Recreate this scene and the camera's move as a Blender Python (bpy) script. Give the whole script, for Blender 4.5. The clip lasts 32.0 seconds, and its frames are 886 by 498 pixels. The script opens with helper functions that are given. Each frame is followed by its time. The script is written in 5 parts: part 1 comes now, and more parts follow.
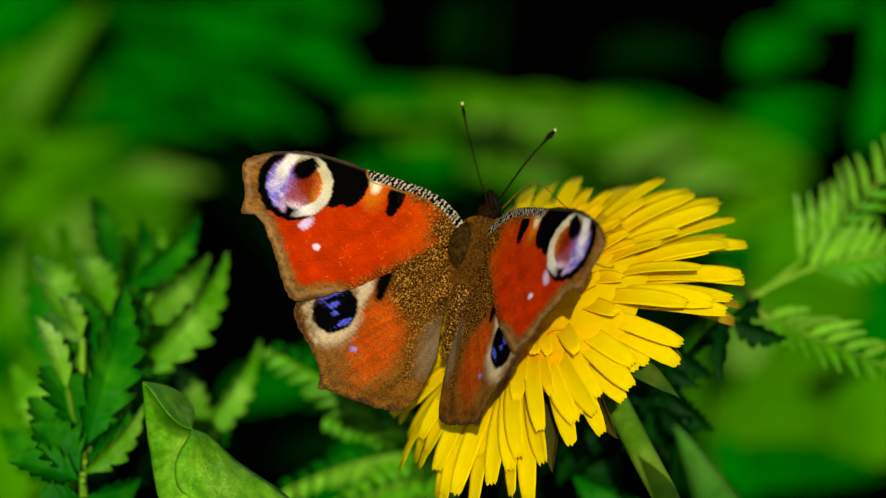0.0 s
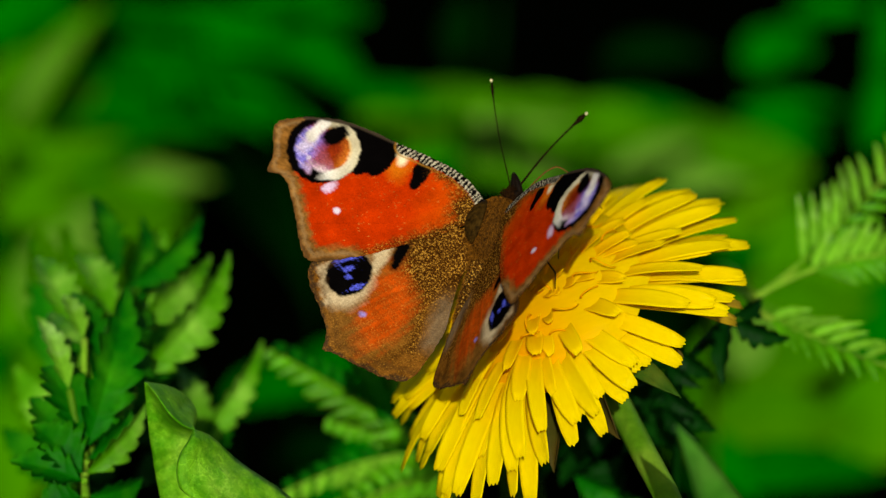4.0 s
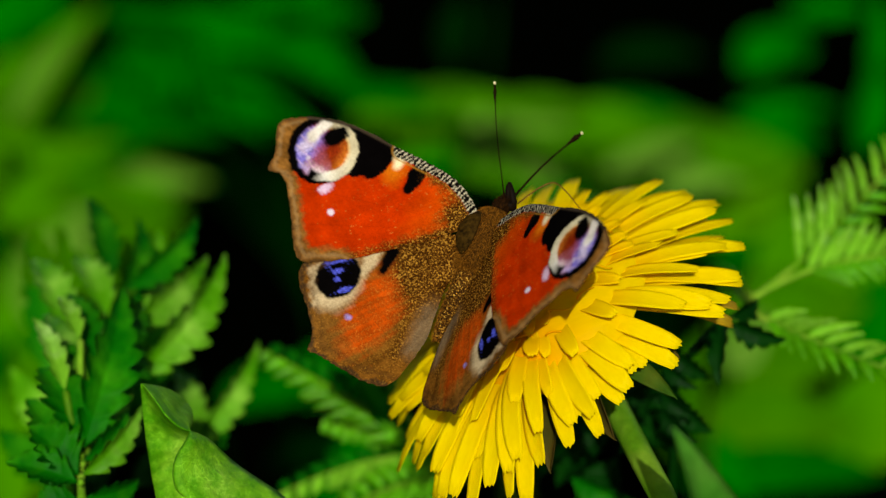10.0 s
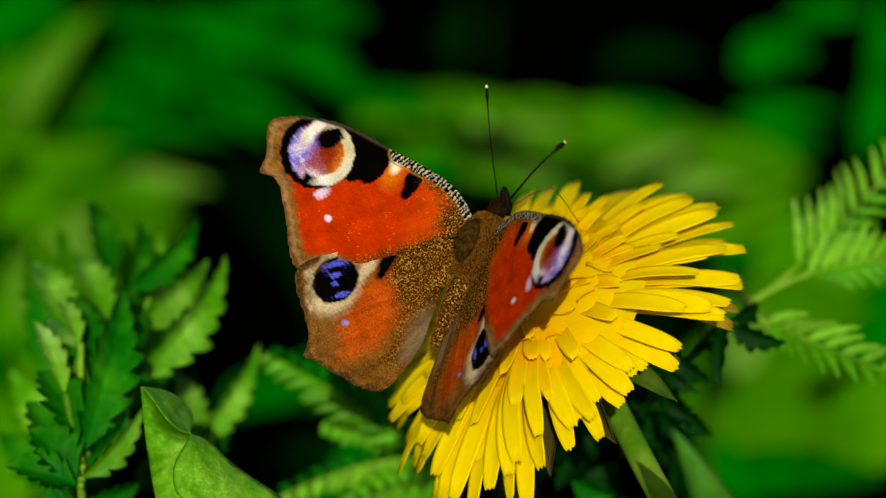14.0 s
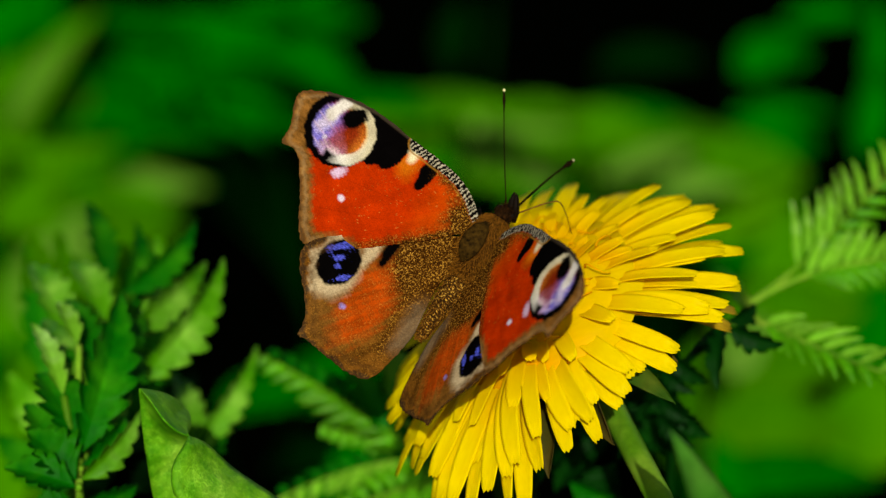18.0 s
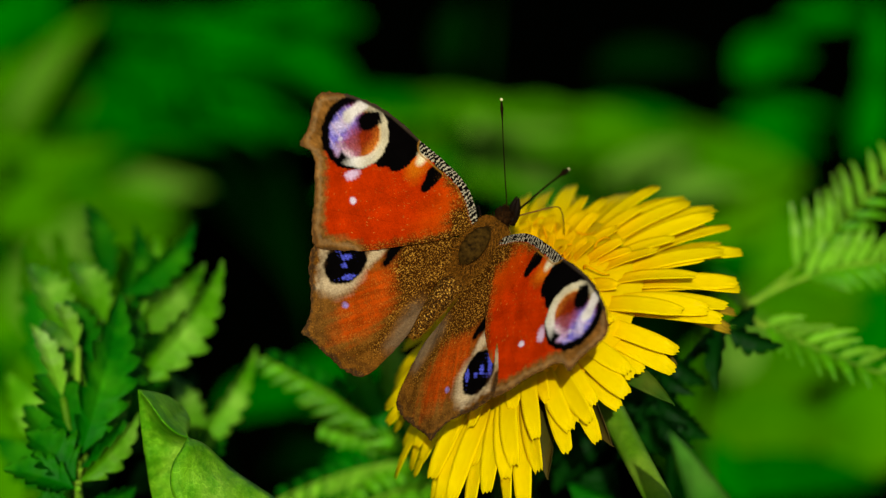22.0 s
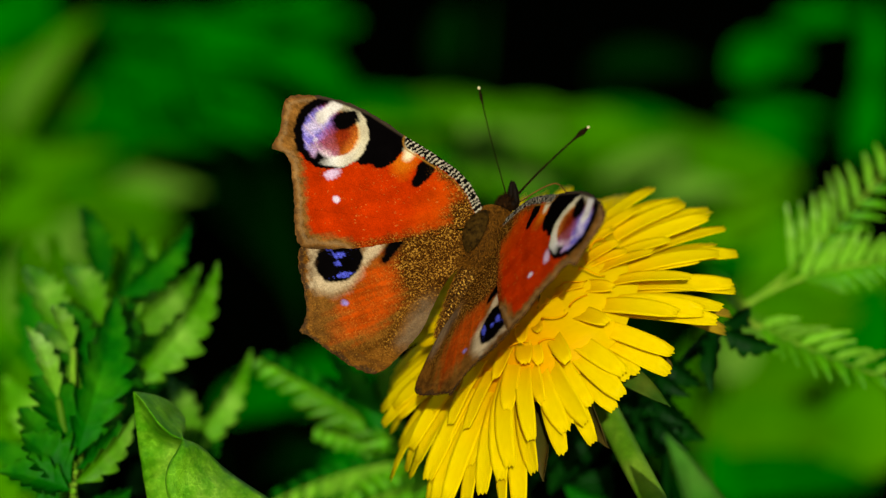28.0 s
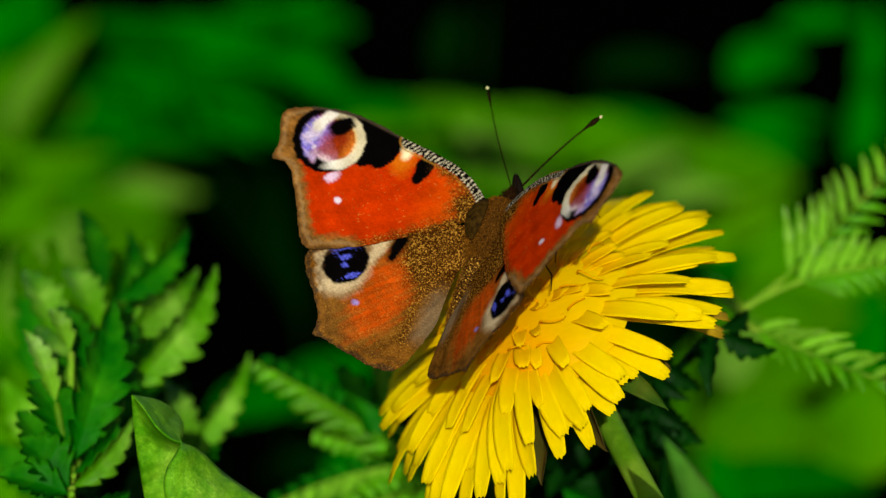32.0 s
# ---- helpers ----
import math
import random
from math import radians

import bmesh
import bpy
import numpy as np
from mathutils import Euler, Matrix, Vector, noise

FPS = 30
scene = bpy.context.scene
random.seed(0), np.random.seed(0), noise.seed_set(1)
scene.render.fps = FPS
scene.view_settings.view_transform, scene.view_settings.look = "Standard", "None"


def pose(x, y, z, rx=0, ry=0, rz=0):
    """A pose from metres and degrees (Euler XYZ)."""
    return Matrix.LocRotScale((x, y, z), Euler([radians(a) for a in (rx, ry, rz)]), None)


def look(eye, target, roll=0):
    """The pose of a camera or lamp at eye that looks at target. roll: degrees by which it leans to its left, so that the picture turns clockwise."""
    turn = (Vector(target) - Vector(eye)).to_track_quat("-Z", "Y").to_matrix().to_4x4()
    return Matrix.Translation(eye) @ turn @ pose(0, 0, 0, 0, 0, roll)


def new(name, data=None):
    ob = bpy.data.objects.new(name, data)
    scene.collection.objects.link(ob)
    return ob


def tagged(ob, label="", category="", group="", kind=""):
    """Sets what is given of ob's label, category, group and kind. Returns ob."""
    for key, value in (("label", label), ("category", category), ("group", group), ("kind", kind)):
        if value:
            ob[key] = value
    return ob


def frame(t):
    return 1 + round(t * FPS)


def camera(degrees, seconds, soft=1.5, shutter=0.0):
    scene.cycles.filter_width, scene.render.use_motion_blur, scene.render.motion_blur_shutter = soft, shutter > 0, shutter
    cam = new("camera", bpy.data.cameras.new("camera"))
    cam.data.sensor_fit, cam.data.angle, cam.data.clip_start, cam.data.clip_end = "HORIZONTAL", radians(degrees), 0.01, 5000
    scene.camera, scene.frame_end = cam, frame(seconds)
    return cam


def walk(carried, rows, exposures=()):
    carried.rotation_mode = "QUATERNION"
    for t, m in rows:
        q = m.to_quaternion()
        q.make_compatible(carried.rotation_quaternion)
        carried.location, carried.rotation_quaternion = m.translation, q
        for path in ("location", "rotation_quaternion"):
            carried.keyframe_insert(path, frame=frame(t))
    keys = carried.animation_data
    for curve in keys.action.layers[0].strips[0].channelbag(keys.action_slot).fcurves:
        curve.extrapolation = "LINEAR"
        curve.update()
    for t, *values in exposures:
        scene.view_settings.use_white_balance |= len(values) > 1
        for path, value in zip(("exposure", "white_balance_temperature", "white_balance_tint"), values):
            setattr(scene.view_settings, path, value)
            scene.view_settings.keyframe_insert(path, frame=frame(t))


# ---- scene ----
from math import cos, pi, sin, tan

TILT = 18.0                     # degrees by which the view looks down
FOCUS = Vector((0.0, 0.0, 0.30))
AWAY = 0.34                     # camera to the plane of focus
RIGHT = Vector((1, 0, 0))
UP = Vector((0, sin(radians(TILT)), cos(radians(TILT))))
BACK = Vector((0, -cos(radians(TILT)), sin(radians(TILT))))
EYE = FOCUS + BACK * AWAY
MM = 0.001
HALF = tan(radians(10.0))


def spot(x, y, z=0.0):
    """A place by its share of the view at the plane of focus (1568 x 882 grid) and its height in mm over that plane."""
    s = (AWAY - z * MM) * HALF / 784
    return FOCUS + BACK * (z * MM) + RIGHT * ((x - 784) * s) + UP * ((441 - y) * s)


def way(x, y, z):
    """A direction: right, up and towards the camera."""
    return RIGHT * x + UP * y + BACK * z


# ---------------------------------------------------------------- camera
cam = camera(20, 32.0, soft=1.25, shutter=0.5)
cam.data.dof.use_dof = True
cam.data.dof.focus_distance = AWAY - 0.006
cam.data.dof.aperture_fstop = 13.5
# slow drift of the aim: seconds, shift to the right and upwards in hundredths of a millimetre
DRIFT = [(0, 0, 0), (1, -10, 0), (2, -22, 0), (3, -26, 0), (3.5, -24, 0), (5.5, -35, 35), (6, -35, 39), (7, -12, 43), (8, 15, 35), (9, 23, 27), (10, 27, 23), (11, 27, 27), (12, 23, 39), (13, 23, 54), (14, 23, 63), (14.5, 23, 65), (16.5, 41, 76), (17, 43, 78), (18, 50, 88), (19, 66, 98), (20, 67, 113), (20.5, 62, 121), (21, 58, 125), (22, 62, 107), (22.5, 72, 95), (23, 84, 89), (24, 111, 97), (25, 131, 113), (25.5, 135, 117), (27.5, 123, 129), (28, 125, 129), (29, 128, 129), (30, 140, 143), (31, 154, 164), (32, 149, 176)]
walk(cam, [(t, look(EYE, FOCUS + RIGHT * (a * 1e-5) + UP * (b * 1e-5))) for t, a, b in DRIFT],
     [(0, 0.13, 6800, 0), (32, 0.13, 6800, 0)])

# ---------------------------------------------------------------- light
SUN_WAY = way(0.0, 0.15, 0.99).normalized()
world = bpy.data.worlds.new("sky")
scene.world = world
world.use_nodes = True
wn = world.node_tree.nodes
sky = wn.new("ShaderNodeTexSky")
sky.sky_type = "NISHITA"
sky.sun_disc = False
sky.sun_elevation = math.asin(SUN_WAY.z)
sky.sun_rotation = math.atan2(SUN_WAY.x, SUN_WAY.y)
wn["Background"].inputs["Strength"].default_value = 0.09
world.node_tree.links.new(sky.outputs[0], wn["Background"].inputs["Color"])
sun = new("sun", bpy.data.lights.new("sun", "SUN"))
sun.data.energy = 4.6
sun.data.angle = radians(0.53)
sun.data.color = (1.0, 0.95, 0.86)
sun.matrix_world = look(FOCUS + SUN_WAY * 3, FOCUS)


# ---------------------------------------------------------------- materials
def material(name):
    m = bpy.data.materials.new(name)
    m.use_nodes = True
    nt = m.node_tree
    return m, nt, nt.nodes["Principled BSDF"]


def ramp(nt, stops, fac):
    r = nt.nodes.new("ShaderNodeValToRGB")
    el = r.color_ramp.elements
    while len(el) < len(stops):
        el.new(0.5)
    for e, (p, c) in zip(el, stops):
        e.position, e.color = p, (*c, 1)
    nt.links.new(fac, r.inputs[0])
    return r.outputs[0]


def noise_tex(nt, scale, detail=4.0, rough=0.55, vec=None):
    n = nt.nodes.new("ShaderNodeTexNoise")
    n.inputs["Scale"].default_value = scale
    n.inputs["Detail"].default_value = detail
    n.inputs["Roughness"].default_value = rough
    if vec is not None:
        nt.links.new(vec, n.inputs["Vector"])
    return n.outputs["Fac"]


def coords(nt):
    return nt.nodes.new("ShaderNodeTexCoord").outputs["Object"]


def mix(nt, kind, fac, a, b):
    n = nt.nodes.new("ShaderNodeMix")
    n.data_type, n.blend_type = "RGBA", kind
    for s, v in ((n.inputs[0], fac), (n.inputs[6], a), (n.inputs[7], b)):
        if isinstance(v, (int, float)):
            s.default_value = v
        elif isinstance(v, tuple):
            s.default_value = (*v, 1)
        else:
            nt.links.new(v, s)
    return n.outputs[2]


def bump(nt, bsdf, height, strength, distance):
    b = nt.nodes.new("ShaderNodeBump")
    b.inputs["Strength"].default_value = strength
    b.inputs["Distance"].default_value = distance
    nt.links.new(height, b.inputs["Height"])
    nt.links.new(b.outputs[0], bsdf.inputs["Normal"])


def translucent(nt, bsdf, colour, share):
    """Lets part of the light through a thin leaf or petal."""
    t = nt.nodes.new("ShaderNodeBsdfTranslucent")
    if isinstance(colour, tuple):
        t.inputs["Color"].default_value = (*colour, 1)
    else:
        nt.links.new(colour, t.inputs["Color"])
    m = nt.nodes.new("ShaderNodeMixShader")
    m.inputs[0].default_value = share
    out = nt.nodes["Material Output"]
    nt.links.new(bsdf.outputs[0], m.inputs[1])
    nt.links.new(t.outputs[0], m.inputs[2])
    nt.links.new(m.outputs[0], out.inputs["Surface"])


def leaf_material(name, dark, mid, light, rough=0.45, through_share=0.3, grain=900.0, sheen=0.03):
    m, nt, b = material(name)
    vec = coords(nt)
    info = nt.nodes.new("ShaderNodeObjectInfo").outputs["Random"]
    big = noise_tex(nt, grain * 0.15, 3, 0.5, vec)
    small = noise_tex(nt, grain, 5, 0.6, vec)
    col = ramp(nt, [(0.25, dark), (0.5, mid), (0.78, light)], big)
    col = mix(nt, "OVERLAY", 0.45, col, ramp(nt, [(0.3, (0.3, 0.3, 0.3)), (0.7, (0.7, 0.7, 0.7))], small))
    hue = nt.nodes.new("ShaderNodeHueSaturation")
    mr = nt.nodes.new("ShaderNodeMapRange")
    mr.inputs["To Min"].default_value, mr.inputs["To Max"].default_value = 0.75, 1.25
    nt.links.new(info, mr.inputs["Value"])
    nt.links.new(mr.outputs[0], hue.inputs["Value"])
    nt.links.new(col, hue.inputs["Color"])
    nt.links.new(hue.outputs[0], b.inputs["Base Color"])
    b.inputs["Roughness"].default_value = rough
    b.inputs["Specular IOR Level"].default_value = sheen
    bump(nt, b, small, 0.35, 0.0002)
    translucent(nt, b, hue.outputs[0], through_share)
    return m


# greens stepped from shaded to lit leaflets, so part of the light is coloured in
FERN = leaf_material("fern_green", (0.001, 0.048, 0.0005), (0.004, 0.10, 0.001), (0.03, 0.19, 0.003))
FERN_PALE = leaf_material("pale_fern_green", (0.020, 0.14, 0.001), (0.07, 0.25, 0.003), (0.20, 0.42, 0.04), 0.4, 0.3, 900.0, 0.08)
# so pale that the leaflets' sheen is part of the base colour
FERN_SHEEN = leaf_material("painted_sheen_green", (0.06, 0.22, 0.004), (0.16, 0.38, 0.02), (0.38, 0.60, 0.16), 0.4, 0.4)
# darkened copy of the fern green; shade on the leaves is in this colour
FERN_SHADED = leaf_material("shaded_fern_green", (0.0006, 0.012, 0.0006), (0.0015, 0.024, 0.001), (0.004, 0.04, 0.002))
CURL = leaf_material("smooth_leaf_green", (0.042, 0.165, 0.003), (0.085, 0.235, 0.007), (0.19, 0.35, 0.035), 0.45, 0.2, 500.0, 0.05)
WEED = leaf_material("weed_green", (0.0003, 0.06, 0.0003), (0.0016, 0.11, 0.0005), (0.007, 0.155, 0.0008), 0.5, 0.3, 60.0, 0.0)
WEED_LIME = leaf_material("lime_weed_green", (0.015, 0.11, 0.0003), (0.042, 0.165, 0.0006), (0.088, 0.22, 0.006), 0.5, 0.3, 60.0, 0.0)
WEED_PALE = leaf_material("pale_weed_green", (0.05, 0.15, 0.006), (0.10, 0.22, 0.02), (0.17, 0.29, 0.06), 0.5, 0.3, 60.0, 0.0)
# weed green taken down to almost black: the gloom between weeds as colour
WEED_SHADED = leaf_material("shaded_weed_green", (0.0003, 0.006, 0.0003), (0.0005, 0.012, 0.0005), (0.001, 0.02, 0.0008), 0.6, 0.2, 60.0, 0.0)
STEM = leaf_material("stem_green", (0.035, 0.13, 0.003), (0.09, 0.22, 0.008), (0.22, 0.35, 0.03), 0.4, 0.15, 700.0)
SAGE = leaf_material("sage_green", (0.012, 0.08, 0.004), (0.03, 0.13, 0.008), (0.07, 0.19, 0.02), 0.5, 0.2, 500.0)
BRACT = leaf_material("bract_green", (0.008, 0.03, 0.002), (0.022, 0.055, 0.004), (0.07, 0.08, 0.008), 0.5, 0.2, 700.0)


def petal_material():
    m, nt, b = material("yellow_petal")
    vec = coords(nt)
    stretch = nt.nodes.new("ShaderNodeMapping")
    stretch.inputs["Scale"].default_value = (0.12, 1, 1)
    nt.links.new(vec, stretch.inputs["Vector"])
    streak = noise_tex(nt, 2200, 3, 0.5, stretch.outputs[0])
    blot = noise_tex(nt, 160, 3, 0.5, vec)
    along = nt.nodes.new("ShaderNodeSeparateXYZ")
    nt.links.new(vec, along.inputs[0])
    mr = nt.nodes.new("ShaderNodeMapRange")
    mr.inputs["From Max"].default_value = 0.026
    nt.links.new(along.outputs[0], mr.inputs["Value"])
    col = ramp(nt, [(0.0, (0.84, 0.42, 0.0)), (0.3, (0.86, 0.57, 0.0)), (0.65, (0.86, 0.69, 0.001))], mr.outputs[0])
    col = mix(nt, "MULTIPLY", 0.3, col, ramp(nt, [(0.3, (0.85, 0.78, 0.5)), (0.7, (1, 1, 1))], streak))
    col = mix(nt, "MULTIPLY", 0.3, col, ramp(nt, [(0.3, (0.95, 0.86, 0.5)), (0.7, (1, 1, 1))], blot))
    nt.links.new(col, b.inputs["Base Color"])
    b.inputs["Roughness"].default_value = 0.55
    b.inputs["Specular IOR Level"].default_value = 0.06
    bump(nt, b, streak, 0.4, 0.0001)
    translucent(nt, b, col, 0.5)
    return m


PETAL = petal_material()
BRACT_RED = leaf_material("reddish_bract", (0.02, 0.016, 0.003), (0.03, 0.045, 0.005), (0.12, 0.04, 0.01), 0.5, 0.2, 500.0)
WITHERED = leaf_material("withered_petal", (0.16, 0.09, 0.004), (0.28, 0.17, 0.006), (0.42, 0.28, 0.02), 0.6, 0.3, 700.0)


def add_veins(m, scale, strength):
    """Fine uneven veins on a leaf, as relief alone."""
    nt = m.node_tree
    b = nt.nodes["Principled BSDF"]
    vec = coords(nt)
    warp = nt.nodes.new("ShaderNodeTexNoise")
    warp.inputs["Scale"].default_value = scale
    warp.inputs["Detail"].default_value = 6
    warp.inputs["Roughness"].default_value = 0.7
    warp.inputs["Distortion"].default_value = 1.5
    nt.links.new(vec, warp.inputs["Vector"])
    bump(nt, b, warp.outputs["Fac"], strength, 0.0006)


def add_net(m, scale, share):
    """A net of pale veins over blotched cells."""
    nt = m.node_tree
    b = nt.nodes["Principled BSDF"]
    vec = coords(nt)
    bend = nt.nodes.new("ShaderNodeTexNoise")
    bend.inputs["Scale"].default_value = scale * 1.2
    nt.links.new(vec, bend.inputs["Vector"])
    moved = mix(nt, "LINEAR_LIGHT", 0.004, vec, bend.outputs["Color"])
    v = nt.nodes.new("ShaderNodeTexVoronoi")
    v.feature = "DISTANCE_TO_EDGE"
    v.inputs["Scale"].default_value = scale
    nt.links.new(moved, v.inputs["Vector"])
    old = b.inputs["Base Color"].links[0].from_socket
    lines = ramp(nt, [(0.0, (1.7, 1.5, 2.2)), (0.07, (0.95, 0.97, 0.9)), (0.5, (1.05, 1.05, 1.0))], v.outputs["Distance"])
    blot = ramp(nt, [(0.38, (0.62, 0.8, 0.5)), (0.62, (1.35, 1.2, 1.3))], noise_tex(nt, scale * 0.9, 4, 0.65, vec))
    col = mix(nt, "MULTIPLY", 1.0, mix(nt, "MULTIPLY", share, old, lines), blot)
    nt.links.new(col, b.inputs["Base Color"])
    for node in nt.nodes:
        if node.type == "BSDF_TRANSLUCENT":
            nt.links.new(col, node.inputs["Color"])


add_net(CURL, 420.0, 0.7)
add_veins(CURL, 260.0, 0.7)
add_veins(FERN_PALE, 300.0, 0.15)
add_veins(FERN, 300.0, 0.15)


def painted(name, attribute, rough, glitter, hair_scale):
    """Scaly surface whose colour is laid on the mesh as an attribute; its alpha says how much gold dust lies over it."""
    m, nt, b = material(name)
    a = nt.nodes.new("ShaderNodeAttribute")
    a.attribute_name = attribute
    vec = coords(nt)
    fine = noise_tex(nt, hair_scale, 2, 0.6, vec)
    wide = noise_tex(nt, 350, 4, 0.55, vec)
    fleck = ramp(nt, [(0.45, (0.040, 0.014, 0.002)), (0.55, (0.13, 0.047, 0.006)), (0.65, (0.48, 0.23, 0.032))], noise_tex(nt, 4200, 2.0, 0.55, vec))
    col = mix(nt, "MIX", a.outputs["Alpha"], a.outputs["Color"], fleck)
    col = mix(nt, "MULTIPLY", 0.45, col, ramp(nt, [(0.3, (0.5, 0.48, 0.45)), (0.7, (1.25, 1.25, 1.25))], fine))
    col = mix(nt, "MULTIPLY", 1.0, col, ramp(nt, [(0.3, (0.52, 0.50, 0.48)), (0.7, (0.80, 0.80, 0.80))], wide))
    nt.links.new(col, b.inputs["Base Color"])
    b.inputs["Roughness"].default_value = rough
    b.inputs["Specular IOR Level"].default_value = glitter
    bump(nt, b, fine, 0.35, 0.00006)
    return m


WING = painted("wing_scales", "pattern", 0.8, 0.0, 5200.0)


def plain(name, dark, light, rough=0.6, scale=2500.0, strength=0.6, spec=0.2):
    m, nt, b = material(name)
    vec = coords(nt)
    f = noise_tex(nt, scale, 4, 0.6, vec)
    nt.links.new(ramp(nt, [(0.3, dark), (0.72, light)], f), b.inputs["Base Color"])
    b.inputs["Roughness"].default_value = rough
    b.inputs["Specular IOR Level"].default_value = spec
    bump(nt, b, f, strength, 0.0002)
    return m


FUR = plain("brown_fur", (0.012, 0.0045, 0.0007), (0.09, 0.034, 0.004), 0.9, spec=0.03)
FUR_GOLD = plain("golden_hair", (0.022, 0.007, 0.0006), (0.27, 0.10, 0.008), 0.8, spec=0.05)
FUR_DARK = plain("dark_fur", (0.004, 0.002, 0.0006), (0.028, 0.010, 0.002), 0.9, spec=0.03)


def flecked(name):
    """Dark scales dusted with gold."""
    m, nt, b = material(name)
    vec = coords(nt)
    nt.links.new(ramp(nt, [(0.48, (0.020, 0.008, 0.0015)), (0.58, (0.075, 0.030, 0.004)), (0.66, (0.42, 0.22, 0.035))], noise_tex(nt, 3600, 2.0, 0.55, vec)), b.inputs["Base Color"])
    b.inputs["Roughness"].default_value = 0.8
    b.inputs["Specular IOR Level"].default_value = 0.02
    bump(nt, b, noise_tex(nt, 1500, 3, 0.6, vec), 0.5, 0.0002)
    return m


FLECKED = flecked("gold_flecked_scales")
PLATE = plain("back_plate_brown", (0.006, 0.003, 0.0005), (0.045, 0.022, 0.003), 0.8, 1500.0, 0.8, 0.02)
CHITIN = plain("dark_chitin", (0.0015, 0.001, 0.0006), (0.008, 0.004, 0.002), 0.6, 4000.0, 0.3, 0.03)
SHANK = plain("antenna_brown", (0.002, 0.0015, 0.001), (0.016, 0.009, 0.003), 0.7, 4000.0, 0.4, 0.0)
TONGUE = plain("tongue_brown", (0.05, 0.018, 0.003), (0.16, 0.06, 0.008), 0.6, 4000.0, 0.3, 0.1)
CREAM = plain("cream_tip", (0.45, 0.36, 0.16), (0.8, 0.7, 0.4), 0.6, 4000.0)
# near-black base colour: the deep shade among the weeds is put into it
SOIL = plain("shade_black_soil", (0.0001, 0.00015, 0.00005), (0.0005, 0.0008, 0.0002), 1.0, 90.0, 0.8, 0.0)


# ---------------------------------------------------------------- mesh helpers
def mesh_of(name, verts, faces, mat, smooth=True):
    me = bpy.data.meshes.new(name)
    me.from_pydata([tuple(v) for v in verts], [], faces)
    me.materials.append(mat)
    if smooth:
        me.polygons.foreach_set("use_smooth", [True] * len(me.polygons))
    me.update()
    return me


def child(name, me, parent, m=None, label=""):
    ob = new(name, me)
    ob.parent = parent
    if m is not None:
        ob.matrix_basis = m
    if label:
        ob["label"] = label
    return ob


def thing(name, m, label, category, group=""):
    ob = new(name)
    ob.empty_display_size = 0.005
    ob.matrix_basis = m
    return tagged(ob, label, category, group)


def frame_of(origin, x_axis, z_hint):
    x = Vector(x_axis).normalized()
    z = Vector(z_hint)
    z = (z - x * z.dot(x)).normalized()
    y = z.cross(x)
    m = Matrix((x, y, z)).transposed().to_4x4()
    m.translation = origin
    return m


def tube(points, radii, sides=8, closed=True):
    """Vertices and faces of a tapered tube along points."""
    pts = [Vector(p) for p in points]
    verts, faces = [], []
    hint = Vector((0.3, 0.2, 1))
    for i, p in enumerate(pts):
        t = (pts[min(i + 1, len(pts) - 1)] - pts[max(i - 1, 0)]).normalized()
        u = hint - t * hint.dot(t)
        if u.length < 1e-6:
            u = Vector((0, 1, 0)) - t * t.y
        u.normalize()
        hint = u
        v = t.cross(u)
        for k in range(sides):
            a = 2 * pi * k / sides
            verts.append(p + (u * cos(a) + v * sin(a)) * radii[i])
    for i in range(len(pts) - 1):
        for k in range(sides):
            a, b = i * sides + k, i * sides + (k + 1) % sides
            faces.append((a, b, b + sides, a + sides))
    if closed:
        faces.append(tuple(range(sides))[::-1])
        faces.append(tuple(range((len(pts) - 1) * sides, len(pts) * sides)))
    return verts, faces


def bezier(a, b, c, d, n):
    a, b, c, d = (Vector(p) for p in (a, b, c, d))
    out = []
    for i in range(n + 1):
        t = i / n
        s = 1 - t
        out.append(a * s ** 3 + b * 3 * s * s * t + c * 3 * s * t * t + d * t ** 3)
    return out


# ---------------------------------------------------------------- ground
def build_ground():
    bm = bmesh.new()
    n = 60
    rows = []
    for i in range(n + 1):
        row = []
        for j in range(n + 1):
            u, v = (i / n * 2 - 1), (j / n * 2 - 1)
            x, y = math.copysign(abs(u) ** 4, u) * 400 + u * 0.8, math.copysign(abs(v) ** 4, v) * 400 + v * 0.8
            z = noise.noise(Vector((x * 9, y * 9, 0))) * 0.012 if abs(x) < 3 and abs(y) < 3 else 0
            row.append(bm.verts.new((x, y, z)))
        rows.append(row)
    for i in range(n):
        for j in range(n):
            bm.faces.new((rows[i][j], rows[i + 1][j], rows[i + 1][j + 1], rows[i][j + 1]))
    me = bpy.data.meshes.new("ground")
    bm.to_mesh(me)
    bm.free()
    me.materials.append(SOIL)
    tagged(new("ground", me), "bare soil of the meadow, its deep shade put into a near-black colour", "ground", kind="structure")


build_ground()


